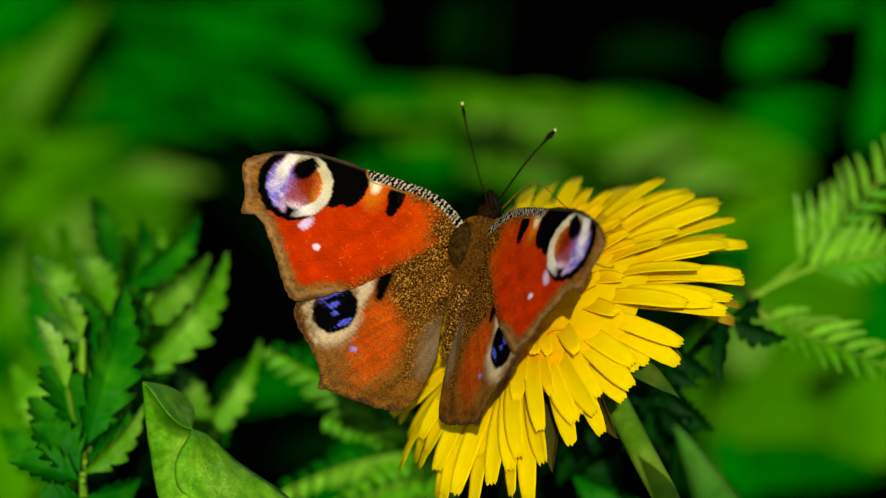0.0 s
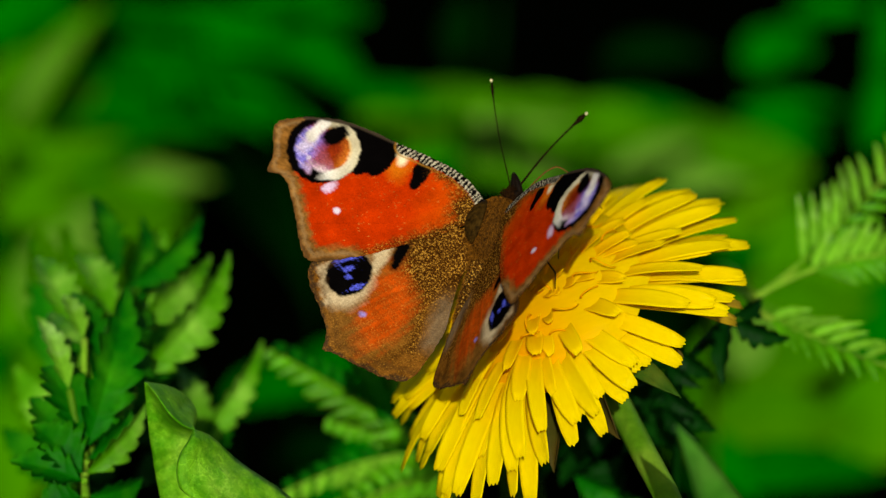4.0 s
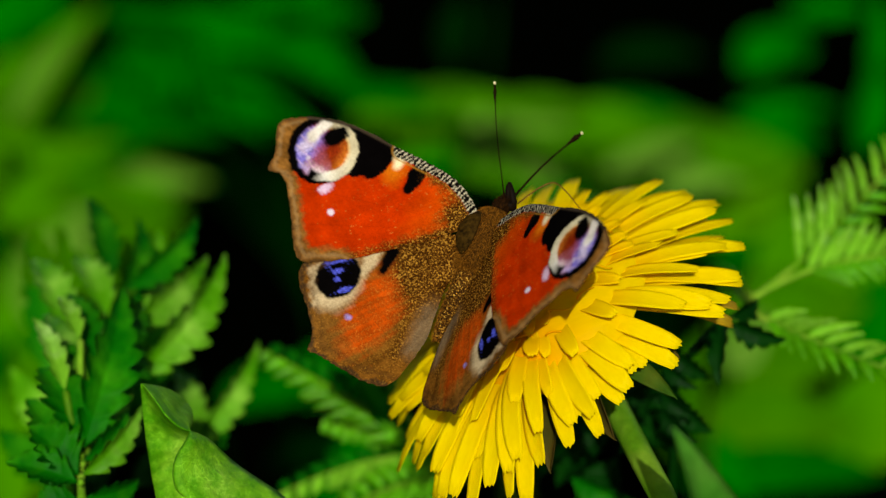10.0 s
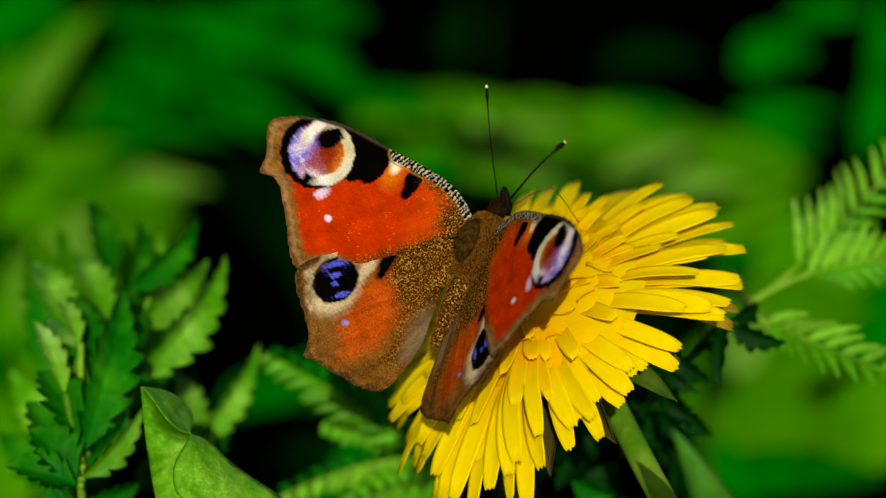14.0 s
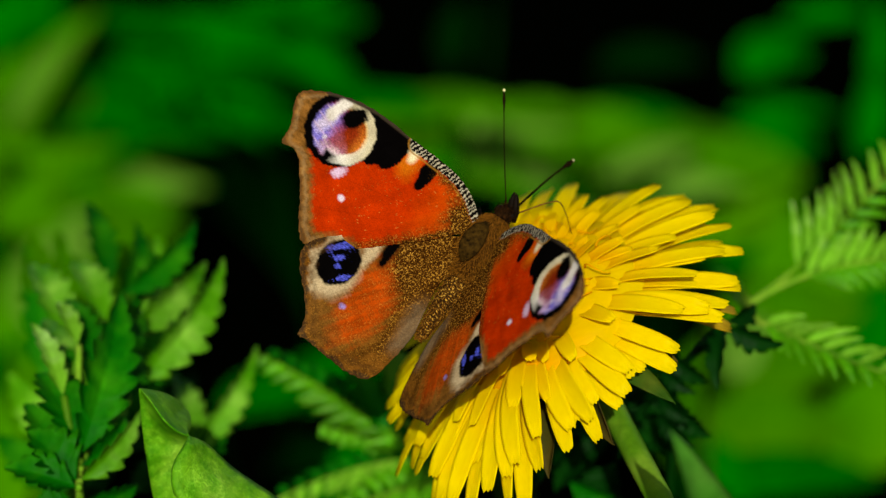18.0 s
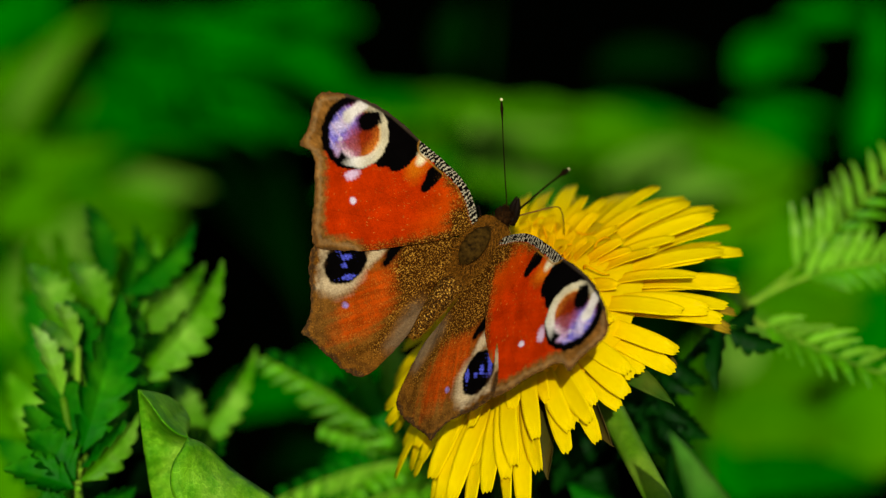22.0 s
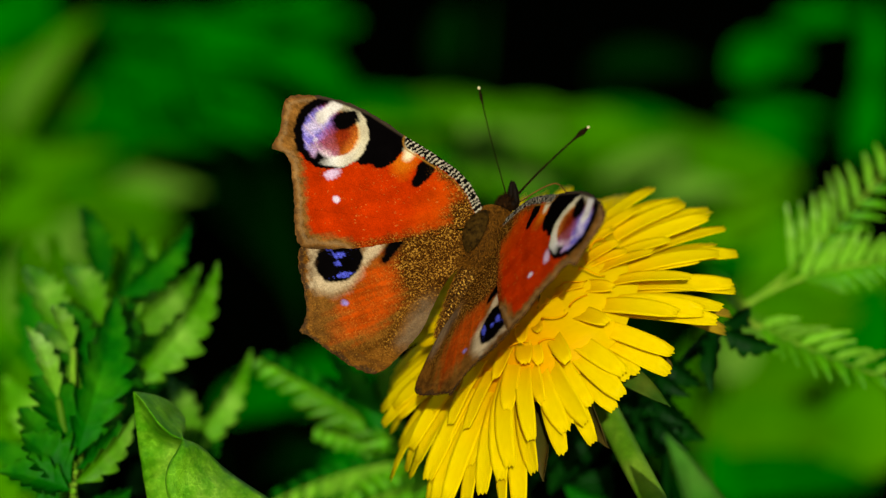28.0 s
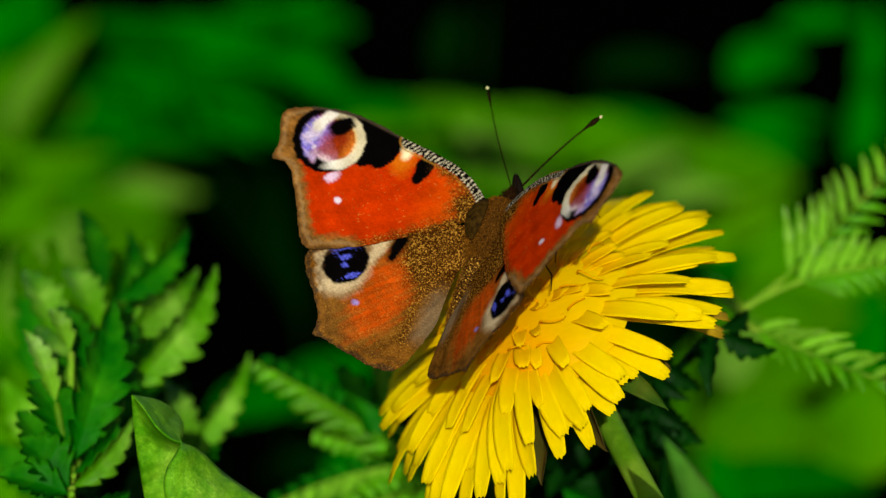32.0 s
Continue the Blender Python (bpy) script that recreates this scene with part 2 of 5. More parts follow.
# ---------------------------------------------------------------- dandelion
def floret_mesh(run, rise, start, width, seed, mat=None):
    """A strap-shaped floret from its foot to a tip run outwards and rise upwards (mm): narrow foot, shallow channel, toothed end.
    x runs outwards, z upwards; start is the slope at the foot in degrees."""
    rnd = random.Random(seed)
    n, across = 12, 6
    reach = math.hypot(run, rise)
    p1 = Vector((cos(radians(start)), 0, sin(radians(start)))) * reach * rnd.uniform(0.46, 0.58)
    p2 = Vector((run, 0, rise))
    line = []
    for i in range(n + 1):
        t = i / n
        p = p1 * (2 * t * (1 - t)) + p2 * (t * t)
        d = p1 * (2 - 4 * t) + p2 * (2 * t)
        line.append((p.x, p.z, math.atan2(d.z, d.x)))
    twist, side = rnd.uniform(-0.30, 0.30), rnd.uniform(-0.05, 0.05) * reach
    hollow = rnd.uniform(0.10, 0.32)
    cut = [rnd.uniform(0.1, 1.0) for _ in range(across + 1)]
    verts, faces = [], []
    for layer in (0, 1):
        for i, (px, pz, a) in enumerate(line):
            t = i / n
            w = width * 0.5 * (0.42 + 0.58 * min(1, t / 0.6) ** 1.1) * (1 - 0.38 * max(0, (t - 0.75) / 0.25) ** 2.5)
            for k in range(across + 1):
                u = k / across * 2 - 1
                lift = (u * u - 0.4) * w * hollow * (1 - 0.4 * t) + 0.035 * w * cos(u * 9)
                tip = 0.0
                if i == n:
                    tip = (0.55 if k % 2 else -0.1) * cut[k] - 0.25 * abs(u) ** 4
                tw = twist * t
                yy, zz = u * w * cos(tw) - lift * sin(tw), u * w * sin(tw) + lift * cos(tw) - 0.10 * layer
                verts.append(Vector((px + tip * cos(a) - zz * sin(a), yy + side * t * t, pz + tip * sin(a) + zz * cos(a))) * MM)
    m = (n + 1) * (across + 1)
    for i in range(n):
        for k in range(across):
            a = i * (across + 1) + k
            q = (a, a + across + 1, a + across + 2, a + 1)
            faces.append(q[::-1])
            faces.append(tuple(v + m for v in q))
        for k, flip in ((0, False), (across, True)):
            a = i * (across + 1) + k
            q = (a, a + across + 1, a + across + 1 + m, a + m)
            faces.append(q[::-1] if flip else q)
    o = n * (across + 1)
    for k in range(across):
        faces.append((o + k, o + k + 1, o + k + 1 + m, o + k + m))
    return mesh_of("floret", verts, faces, mat or PETAL)


HEAD_AXIS = way(-0.53, 0.635, 0.56).normalized()
HEAD_AT = spot(968, 545, -12.0)
# florets, outermost ring first: how many, foot (radius, height), tip (radius, height), slope at the foot, width (mm)
RINGS = [(38, 5.8, -1.2, 30.2, -3.2, 24, 3.0), (42, 5.4, -0.4, 29.4, -1.2, 28, 2.8), (36, 4.9, 0.2, 27.2, 0.8, 32, 2.7), (24, 4.3, 0.8, 21.0, 3.6, 38, 2.5),
         (22, 3.7, 1.4, 15.6, 5.6, 46, 2.3), (32, 3.0, 1.9, 12.2, 7.0, 56, 1.8), (36, 2.3, 2.4, 9.0, 8.2, 64, 1.5), (28, 1.5, 2.8, 6.0, 9.2, 74, 1.3), (18, 0.7, 3.0, 2.8, 9.8, 84, 1.2)]


def round_head(a, rows):
    """A value that swells at some angles of the leaning head: rows of (degrees, size, spread)."""
    out = 0.0
    for at, size, wide in rows:
        d = (math.degrees(a) - at + 180) % 360 - 180
        out += size * math.exp(-(d / wide) ** 2)
    return out


# how far the rim reaches against its mean, and how far the tips hang (degrees)
REACH = ((298, -0.36, 34), (332, -0.05, 14), (358, 0.07, 26), (255, 0.17, 26), (168, -0.17, 34), (50, -0.17, 42))
SAG = ((48, 11.0, 50), (345, 5.0, 40))
# share of the outer florets that are missing
THIN = ((322, 0.45, 26),)


def bract_mesh(line, width, mat):
    """A thick pointed bract along a line of (outwards, up) in mm."""
    vs, fs = [], []
    n = len(line) - 1
    for i, (x, z) in enumerate(line):
        t = i / n
        ww = width * 0.5 * (0.7 + 0.6 * t) * (1 - t ** 3) + 0.12
        for low in (0.0, 0.3):
            for u in (-1, -0.4, 0.4, 1):
                vs.append((MM * x, MM * ww * u, MM * (z + 0.5 * u * u - low)))
    for i in range(n):
        for u in range(3):
            q = i * 8 + u
            fs.append((q, q + 8, q + 9, q + 1))
            fs.append((q + 4, q + 5, q + 13, q + 12))
        for u in (0, 3):
            q = i * 8 + u
            fs.append((q, q + 4, q + 12, q + 8))
    return mesh_of("bract", vs, fs, mat)


def build_dandelion():
    m = frame_of(HEAD_AT, RIGHT - HEAD_AXIS * RIGHT.dot(HEAD_AXIS), HEAD_AXIS)
    flower = thing("dandelion", m, "bright yellow dandelion head in full bloom on a pale green stem", "flower")
    rnd = random.Random(4)
    # receptacle
    prof = [(0.2, 1.6), (5.4, 0.8), (7.4, -0.6), (8.0, -2.6), (7.6, -5.5), (6.2, -9.0), (4.0, -11.5), (2.2, -12.5)]
    verts, faces = [], []
    for r, z in prof:
        for k in range(24):
            a = 2 * pi * k / 24
            verts.append((r * MM * cos(a), r * MM * sin(a), z * MM))
    for i in range(len(prof) - 1):
        for k in range(24):
            a, b = i * 24 + k, i * 24 + (k + 1) % 24
            faces.append((a, a + 24, b + 24, b))
    faces.append(tuple(range(24)))
    child("receptacle", mesh_of("receptacle", verts, faces, BRACT), flower, None, "olive green cup under the florets")
    # packed tubes of the inner florets: a low yellow dome
    dome = [(16.5, 0.2), (15.2, 2.6), (12.4, 4.6), (9.4, 6.0), (6.4, 7.2), (3.2, 8.1), (0.3, 8.5)]
    verts, faces = [], []
    for i, (r, z) in enumerate(dome):
        for k in range(40):
            a = 2 * pi * k / 40
            verts.append((r * MM * cos(a), r * MM * sin(a), (z + 0.35 * sin(k * 5.0 + i * 2.0)) * MM))
    for i in range(len(dome) - 1):
        for k in range(40):
            q, b = i * 40 + k, i * 40 + (k + 1) % 40
            faces.append((q, b, b + 40, q + 40))
    child("flower_centre", mesh_of("flower_centre", verts, faces, PETAL), flower, None, "packed yellow middle of the flower")
    # inner bracts hug the head, outer ones spread below the florets and redden towards the tip
    for k in range(13):
        a = 360 * k / 13 + rnd.uniform(-5, 5)
        top = rnd.uniform(0.0, 2.0)
        line = [(7.4 + 4.2 * t + 2 * t * t, -8.5 + (7.5 + top) * t - 1.5 * t * t) for t in np.linspace(0, 1, 9)]
        child("bract", bract_mesh(line, 3.2, BRACT), flower, pose(0, 0, 0, 0, 0, a))
    for k in range(14):
        a = 360 * k / 14 + rnd.uniform(-9, 9)
        far, fall, curl = rnd.uniform(12.5, 15.5), rnd.uniform(-2.5, 1.5), rnd.uniform(2.0, 6.0)
        line = [(7.4 + far * t, -7.6 + fall * t + 2.4 * sin(pi * t) - curl * max(0, t - 0.5) ** 2) for t in np.linspace(0, 1, 11)]
        child("bract", bract_mesh(line, 3.6, BRACT_RED if k % 3 else BRACT), flower, pose(0, 0, 0, rnd.uniform(-18, 18), 0, a), "olive spreading bract with a reddish end" if k % 3 else "")
    # florets, ring by ring; alike lengths share a mesh
    for ring, (count, r0, h0, r1, h1, start, width) in enumerate(RINGS):
        outer = max(0.0, 1 - ring / 4)
        forms = [floret_mesh((r1 - r0) * s, h1 - h0 + d, start + rnd.uniform(-5, 5), width * rnd.uniform(0.85, 1.12), ring * 31 + j)
                 for j, (s, d) in enumerate(((1.0, 0.0), (0.93, 0.9), (1.05, -0.8), (0.98, -1.6), (0.88, 0.4), (1.02, 0.8)))]
        turn = rnd.uniform(0, 2 * pi)
        for k in range(count):
            a = turn + 2 * pi * (k + rnd.uniform(-0.36, 0.36)) / count
            if ring < 4 and rnd.random() < round_head(a, THIN):
                continue
            grow = 1 + round_head(a, REACH) * (0.35 + 0.65 * outer)
            hang = round_head(a, SAG) * (0.4 + 0.6 * outer)
            loose = 4.0 + 1.2 * ring
            mm = pose(0, 0, 0, 0, 0, math.degrees(a)) @ pose(r0 * MM, 0, h0 * MM, rnd.uniform(-9, 9), hang + rnd.uniform(-0.5, 0.5) * loose, rnd.uniform(-1, 1) * loose)
            child("floret", rnd.choice(forms), flower, mm @ Matrix.Diagonal((grow, 1.0, 0.5 + 0.5 * grow, 1)))
    # withered florets hanging under the far edge
    for deg, run, rise, s in ((-7, 17.5, -8.5, 91), (-12, 16.5, -9.0, 92)):
        child("withered_floret", floret_mesh(run, rise, 22, 3.0, s, WITHERED), flower, pose(0, 0, 0, 0, 0, deg) @ pose(6.6 * MM, 0, -3.0 * MM), "ochre withered floret")
    # curled stigmas between the inner florets
    arc = [Vector((0, 0, 0))]
    for k in range(12):
        ang = 1.5 - k * 0.30
        arc.append(arc[-1] + Vector((cos(ang) * 0.38, 0.04 * k, sin(ang) * 0.38)) * MM)
    v, f = tube(arc, [0.15 * MM - 0.006 * MM * k for k in range(13)], 6)
    curl = mesh_of("stigma", v, f, PETAL)
    for i in range(44):
        u = (i + 0.5) / 44
        a = i * 2.39996 + 0.8
        r, z = 0.6 + 12.0 * u ** 0.6, 9.4 - 2.6 * u ** 1.4
        child("stigma", curl, flower, pose(0, 0, 0, 0, 0, math.degrees(a)) @ pose(r * MM, 0, (z - 1.6) * MM, rnd.uniform(-25, 25), 35 * u + rnd.uniform(-20, 20), rnd.uniform(-180, 180)))
    # hollow stem down to the ground
    inv = m.inverted()
    a = HEAD_AT - HEAD_AXIS * 0.0118
    b = spot(1172, 868, 0)
    d = Vector((b.x + 0.05, b.y + 0.05, 0.0))
    pts = bezier(a, a - HEAD_AXIS * 0.006, b + (a - b) * 0.45, b, 12) + bezier(b, b + (b - a) * 0.6, Vector((d.x, d.y, b.z * 0.4)), d, 16)[1:]
    v, f = tube([inv @ p for p in pts], [1.8 * MM + 0.4 * MM * (i == 0) for i in range(len(pts))], 16)
    child("stem", mesh_of("stem", v, f, STEM), flower, None, "pale green hollow stem")
    return flower


build_dandelion()


# ---------------------------------------------------------------- leaves
def blade(length, width, teeth, seed, mat, fold=0.25, arch=0.15, depth=0.35, thick=0.00012, pointed=1.0):
    """A leaflet along x with a folded midrib; teeth counts the forward-pointing lobes of each edge."""
    rnd = random.Random(seed)
    n = max(teeth * 6, 10)
    verts, faces = [], []
    cols = (-1.0, -0.55, -0.05, 0.05, 0.55, 1.0)
    c = len(cols)
    lean = rnd.uniform(-0.08, 0.08)
    lobes = [rnd.uniform(0.75, 1.15) for _ in range(teeth + 2)]
    for layer in (0, 1):
        for i in range(n + 1):
            t = i / n
            body = (max(0.0, sin(pi * min(1, t ** 0.75))) ** 0.8) * (1 - 0.25 * t * pointed) + 0.05 * (1 - t)
            saw = (i % 6) / 6 if teeth else 0
            for u in cols:
                w = width * 0.5 * body
                edge = 1.0
                if teeth and abs(u) == 1.0:
                    edge = 1 - depth + depth * lobes[min(i // 6, teeth)] * (1 - (1 - saw) ** 2.2 if saw < 0.84 else 0.55)
                y = u * w * edge
                x = t * length + (abs(u) * width * 0.22 * (1 - t) if teeth else 0)
                z = abs(y) * fold + sin(pi * t) * arch * length - arch * length * t * 0.8
                z += 0.02 * width * sin(t * teeth * 2 * pi) * abs(u) if teeth else 0.02 * width * sin(t * 9 + u)
                verts.append((x, y + lean * length * t * t, z - thick * layer))
    m = (n + 1) * c
    for i in range(n):
        for k in range(c - 1):
            a = i * c + k
            q = (a, a + c, a + c + 1, a + 1)
            faces.append(q[::-1])
            faces.append(tuple(v + m for v in q))
        for k in (0, c - 1):
            a = i * c + k
            faces.append((a, a + c, a + c + m, a + m))
    return mesh_of("leaflet", verts, faces, mat)


def grounded(p, drift=(0.0, 0.02)):
    return Vector((p.x + drift[0], p.y + drift[1], 0.0))


def leaf_cluster(name, root, leaflets, label, category, stalk_mat, group="", deep=1.0, wide=1.0, fold=0.8, lean=32.0):
    """A leafy shoot: a stalk from the ground to root and leaflets (x0, y0, z0, x1, y1, z1, width in mm, turn, material, teeth)."""
    base = grounded(root)
    m = Matrix.Translation(base)
    ob = thing(name, m, label, category, group)
    inv = m.inverted()
    pts = bezier(base, base + Vector((0, 0, root.z * 0.6)), root - Vector((0, 0, root.z * 0.25)), root, 14)
    v, f = tube([inv @ p for p in pts], [0.0011 - 0.0005 * i / 14 for i in range(15)], 8)
    child("stalk", mesh_of("stalk", v, f, stalk_mat), ob)
    for i, (x0, y0, z0, x1, y1, z1, w, turn, mat, teeth) in enumerate(leaflets):
        w *= wide * (AWAY - z0 * deep * MM) / AWAY
        a, b = spot(x0, y0, z0 * deep), spot(x1, y1, z1 * deep)
        pts = bezier(root, root.lerp(a, 0.4) + UP * 0.001, root.lerp(a, 0.8), a, 6)
        if (a - root).length > 0.001:
            v, f = tube([inv @ p for p in pts], [0.0005] * 7, 6)
            child("petiole", mesh_of("petiole", v, f, stalk_mat), ob)
        me = blade((b - a).length, w * MM, teeth, i * 7 + 3, mat, fold=fold, arch=0.1, depth=0.40)
        # the blade leans towards its lower side, so that one half of it faces the light
        hint = (b - a).normalized().cross(BACK) * sin(radians(lean)) + BACK * cos(radians(lean)) + way(sin(radians(turn)), 0.3, 0) * 0.25
        child("leaflet", me, ob, frame_of(inv @ a, b - a, hint))
    return ob


def pinnate(name, pts, pairs, span, w, label, mat, tilt=0.0, sweep=55.0, teeth=3, group="", lift=(0, 1, 0.4), bare=0.08, shade=None):
    """A feathery leaf: a bent rachis through pts (grid x, y, z) with pairs of narrow toothed leaflets, a stalk to the ground."""
    p = [spot(q[0], q[1], q[2] * 2.0) for q in pts]
    span, w = span * 1.08, w * 1.15
    base = grounded(p[0], (0.03, 0.30))
    m = Matrix.Translation(base)
    ob = thing(name, m, label, "leaf", group)
    inv = m.inverted()
    line = bezier(p[0], p[1], p[2], p[3], 20)
    v, f = tube([inv @ q for q in line], [0.00055 - 0.00035 * i / 20 for i in range(21)], 6)
    child("rachis", mesh_of("rachis", v, f, STEM), ob)
    low = bezier(base, base + Vector((0, 0, p[0].z * 0.6)), p[0] + Vector((0, 0.12, -0.02)), p[0], 10)
    v, f = tube([inv @ q for q in low], [0.0007] * 11, 6)
    child("stalk", mesh_of("stalk", v, f, STEM), ob)
    rnd = random.Random(len(name) + pairs)
    nrm = way(*lift).normalized()
    for i in range(pairs):
        t = bare + (0.98 - bare) * i / (pairs - 1)
        k = min(int(t * 20), 19)
        q = line[k].lerp(line[k + 1], t * 20 - k)
        d = (line[k + 1] - line[k]).normalized()
        s = d.cross(nrm).normalized()
        size = span * MM * (0.35 + 0.65 * sin(pi * min(1, 0.25 + t * 0.72)))
        for side in (-1, 1):
            c = radians(sweep + rnd.uniform(-6, 6))
            out = (d * cos(c) + s * side * sin(c) + nrm * 0.12).normalized()
            # shade, if given, colours the lower row darker and shortens it
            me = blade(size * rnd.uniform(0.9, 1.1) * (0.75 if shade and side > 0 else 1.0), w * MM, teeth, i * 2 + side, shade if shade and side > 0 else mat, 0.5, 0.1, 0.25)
            child("leaflet", me, ob, frame_of(inv @ q, out, nrm + s * side * tilt))
    return ob


def build_near_leaves():
    # compound leaf beside the flower, soft in focus; lit and shaded leaflets differ by their green
    L = [(147, 800, -10, 220, 492, -17, 7.0, -20, FERN, 7), (150, 765, -13, 246, 688, -16, 3.0, 20, FERN_PALE, 4), (147, 842, -9, 264, 716, -12, 3.6, 25, FERN_PALE, 5),
         (240, 672, -20, 424, 452, -27, 5.8, 15, FERN_PALE, 7), (222, 592, -24, 374, 436, -30, 4.8, 15, FERN_PALE, 7), (226, 512, -27, 366, 384, -33, 4.4, 15, FERN, 6)]
    L += [(160, 700, -15, 70, 540, -24, 4.4, -20, FERN_PALE, 6), (147, 780, -11, 84, 636, -15, 6.4, -30, FERN, 5), (146, 842, -9, 52, 750, -10, 6.6, -30, FERN, 5), (146, 852, -8, 10, 818, -8, 5.4, -30, FERN, 5),
         (175, 640, -18, 118, 508, -23, 4.4, -15, FERN, 6), (200, 500, -34, 156, 336, -40, 4.0, -10, FERN, 6), (146, 880, -9, 60, 900, -8, 5.0, 0, FERN, 5),
         (150, 880, -9, 255, 850, -12, 4.6, 10, FERN, 5), (180, 700, -14, 264, 606, -20, 5.2, 10, FERN, 5), (185, 612, -18, 262, 520, -26, 4.6, 10, FERN, 5),
         (150, 815, -10, 240, 730, -14, 5.0, 10, FERN, 5), (130, 600, -24, 60, 440, -32, 5.0, -10, FERN_PALE, 6),
         # the two narrow sheen-green leaflets stand for highlights on the leaf
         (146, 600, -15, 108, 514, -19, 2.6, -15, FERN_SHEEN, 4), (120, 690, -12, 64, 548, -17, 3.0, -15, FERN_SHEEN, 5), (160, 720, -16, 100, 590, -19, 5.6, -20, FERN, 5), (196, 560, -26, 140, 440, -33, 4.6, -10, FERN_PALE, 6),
         (205, 600, -30, 300, 400, -38, 4.8, 10, FERN_PALE, 6), (140, 830, -13, 40, 700, -16, 6.0, -20, FERN, 5), (215, 690, -20, 330, 560, -27, 4.4, 15, FERN, 6), (215, 560, -30, 270, 380, -38, 4.2, 10, FERN, 6)]
    leaf_cluster("serrated_leaf", spot(146, 845, -11 * 1.9), L, "soft green compound leaf with serrated leaflets", "leaf", STEM, "serrated leaves", 1.9, 1.25)
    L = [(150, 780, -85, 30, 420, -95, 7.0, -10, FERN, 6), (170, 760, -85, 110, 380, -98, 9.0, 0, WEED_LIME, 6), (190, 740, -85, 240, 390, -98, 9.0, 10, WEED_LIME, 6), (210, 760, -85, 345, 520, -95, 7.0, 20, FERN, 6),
         (220, 800, -80, 350, 640, -88, 6.0, 20, FERN_SHADED, 6), (140, 820, -80, 20, 640, -86, 7.0, -20, FERN_PALE, 6), (130, 860, -75, -10, 760, -80, 7.0, -20, FERN, 6), (230, 860, -75, 330, 780, -80, 6.0, 20, FERN_SHADED, 6),
         (180, 860, -75, 200, 640, -84, 7.0, 0, FERN_SHADED, 6), (160, 700, -88, 80, 440, -96, 8.0, -10, WEED_LIME, 6), (200, 640, -88, 290, 395, -98, 9.0, 10, WEED_LIME, 6), (220, 690, -86, 330, 470, -95, 7.0, 15, FERN, 6),
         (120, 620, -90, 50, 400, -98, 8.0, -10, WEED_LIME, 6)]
    leaf_cluster("serrated_leaf", spot(175, 880, -78), L, "blurred green compound leaf behind the sharper one", "leaf", FERN_SHADED, "serrated leaves", 1.0, 1.0, 0.3, 6.0)
    L = [(340, 795, -34, 467, 594, -40, 5.0, 20, FERN_PALE, 7), (350, 800, -36, 320, 640, -44, 5.0, 0, FERN_PALE, 6), (345, 810, -34, 405, 720, -38, 4.4, 0, FERN, 5)]
    leaf_cluster("serrated_leaf", spot(345, 830, -34 * 1.6), L, "blurred green serrated leaf behind the curled leaf", "leaf", STEM, "serrated leaves", 1.6, 1.0)
    up = (0.2, 0.5, 0.85)
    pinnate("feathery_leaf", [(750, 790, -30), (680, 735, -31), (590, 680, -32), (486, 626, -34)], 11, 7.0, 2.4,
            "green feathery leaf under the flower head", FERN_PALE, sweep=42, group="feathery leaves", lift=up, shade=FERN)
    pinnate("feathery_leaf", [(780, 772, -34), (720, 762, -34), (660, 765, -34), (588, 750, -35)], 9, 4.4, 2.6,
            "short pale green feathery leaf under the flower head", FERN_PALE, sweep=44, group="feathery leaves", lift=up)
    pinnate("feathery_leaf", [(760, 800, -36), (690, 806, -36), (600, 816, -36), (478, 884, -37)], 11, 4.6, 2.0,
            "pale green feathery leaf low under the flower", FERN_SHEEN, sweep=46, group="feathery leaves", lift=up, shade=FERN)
    pinnate("feathery_leaf", [(820, 850, -34), (760, 838, -34), (700, 850, -34), (600, 905, -34)], 10, 5.6, 2.3,
            "green feathery leaf low behind the florets", FERN_PALE, sweep=50, group="feathery leaves", lift=up)
    L = [(700, 720, -60, 642, 458, -66, 5.5, 10, FERN_PALE, 6), (690, 770, -60, 600, 600, -66, 5.0, -10, FERN, 6)]
    leaf_cluster("serrated_leaf", spot(800, 800, -60), L, "upright green serrated leaf behind the butterfly", "leaf", STEM, "serrated leaves")
    # feathery leaves past the flower
    lift = (0.15, 0.42, 0.9)
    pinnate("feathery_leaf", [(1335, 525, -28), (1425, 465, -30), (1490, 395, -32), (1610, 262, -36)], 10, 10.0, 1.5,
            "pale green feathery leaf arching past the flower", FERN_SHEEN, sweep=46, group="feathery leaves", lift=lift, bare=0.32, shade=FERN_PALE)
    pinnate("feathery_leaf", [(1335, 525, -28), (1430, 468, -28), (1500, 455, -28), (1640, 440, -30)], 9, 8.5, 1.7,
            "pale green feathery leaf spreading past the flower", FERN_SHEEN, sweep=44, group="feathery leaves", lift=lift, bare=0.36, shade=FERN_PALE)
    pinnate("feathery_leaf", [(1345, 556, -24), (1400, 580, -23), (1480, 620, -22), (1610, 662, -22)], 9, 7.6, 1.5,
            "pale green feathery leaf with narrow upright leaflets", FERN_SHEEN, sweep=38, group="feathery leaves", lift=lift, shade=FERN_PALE)
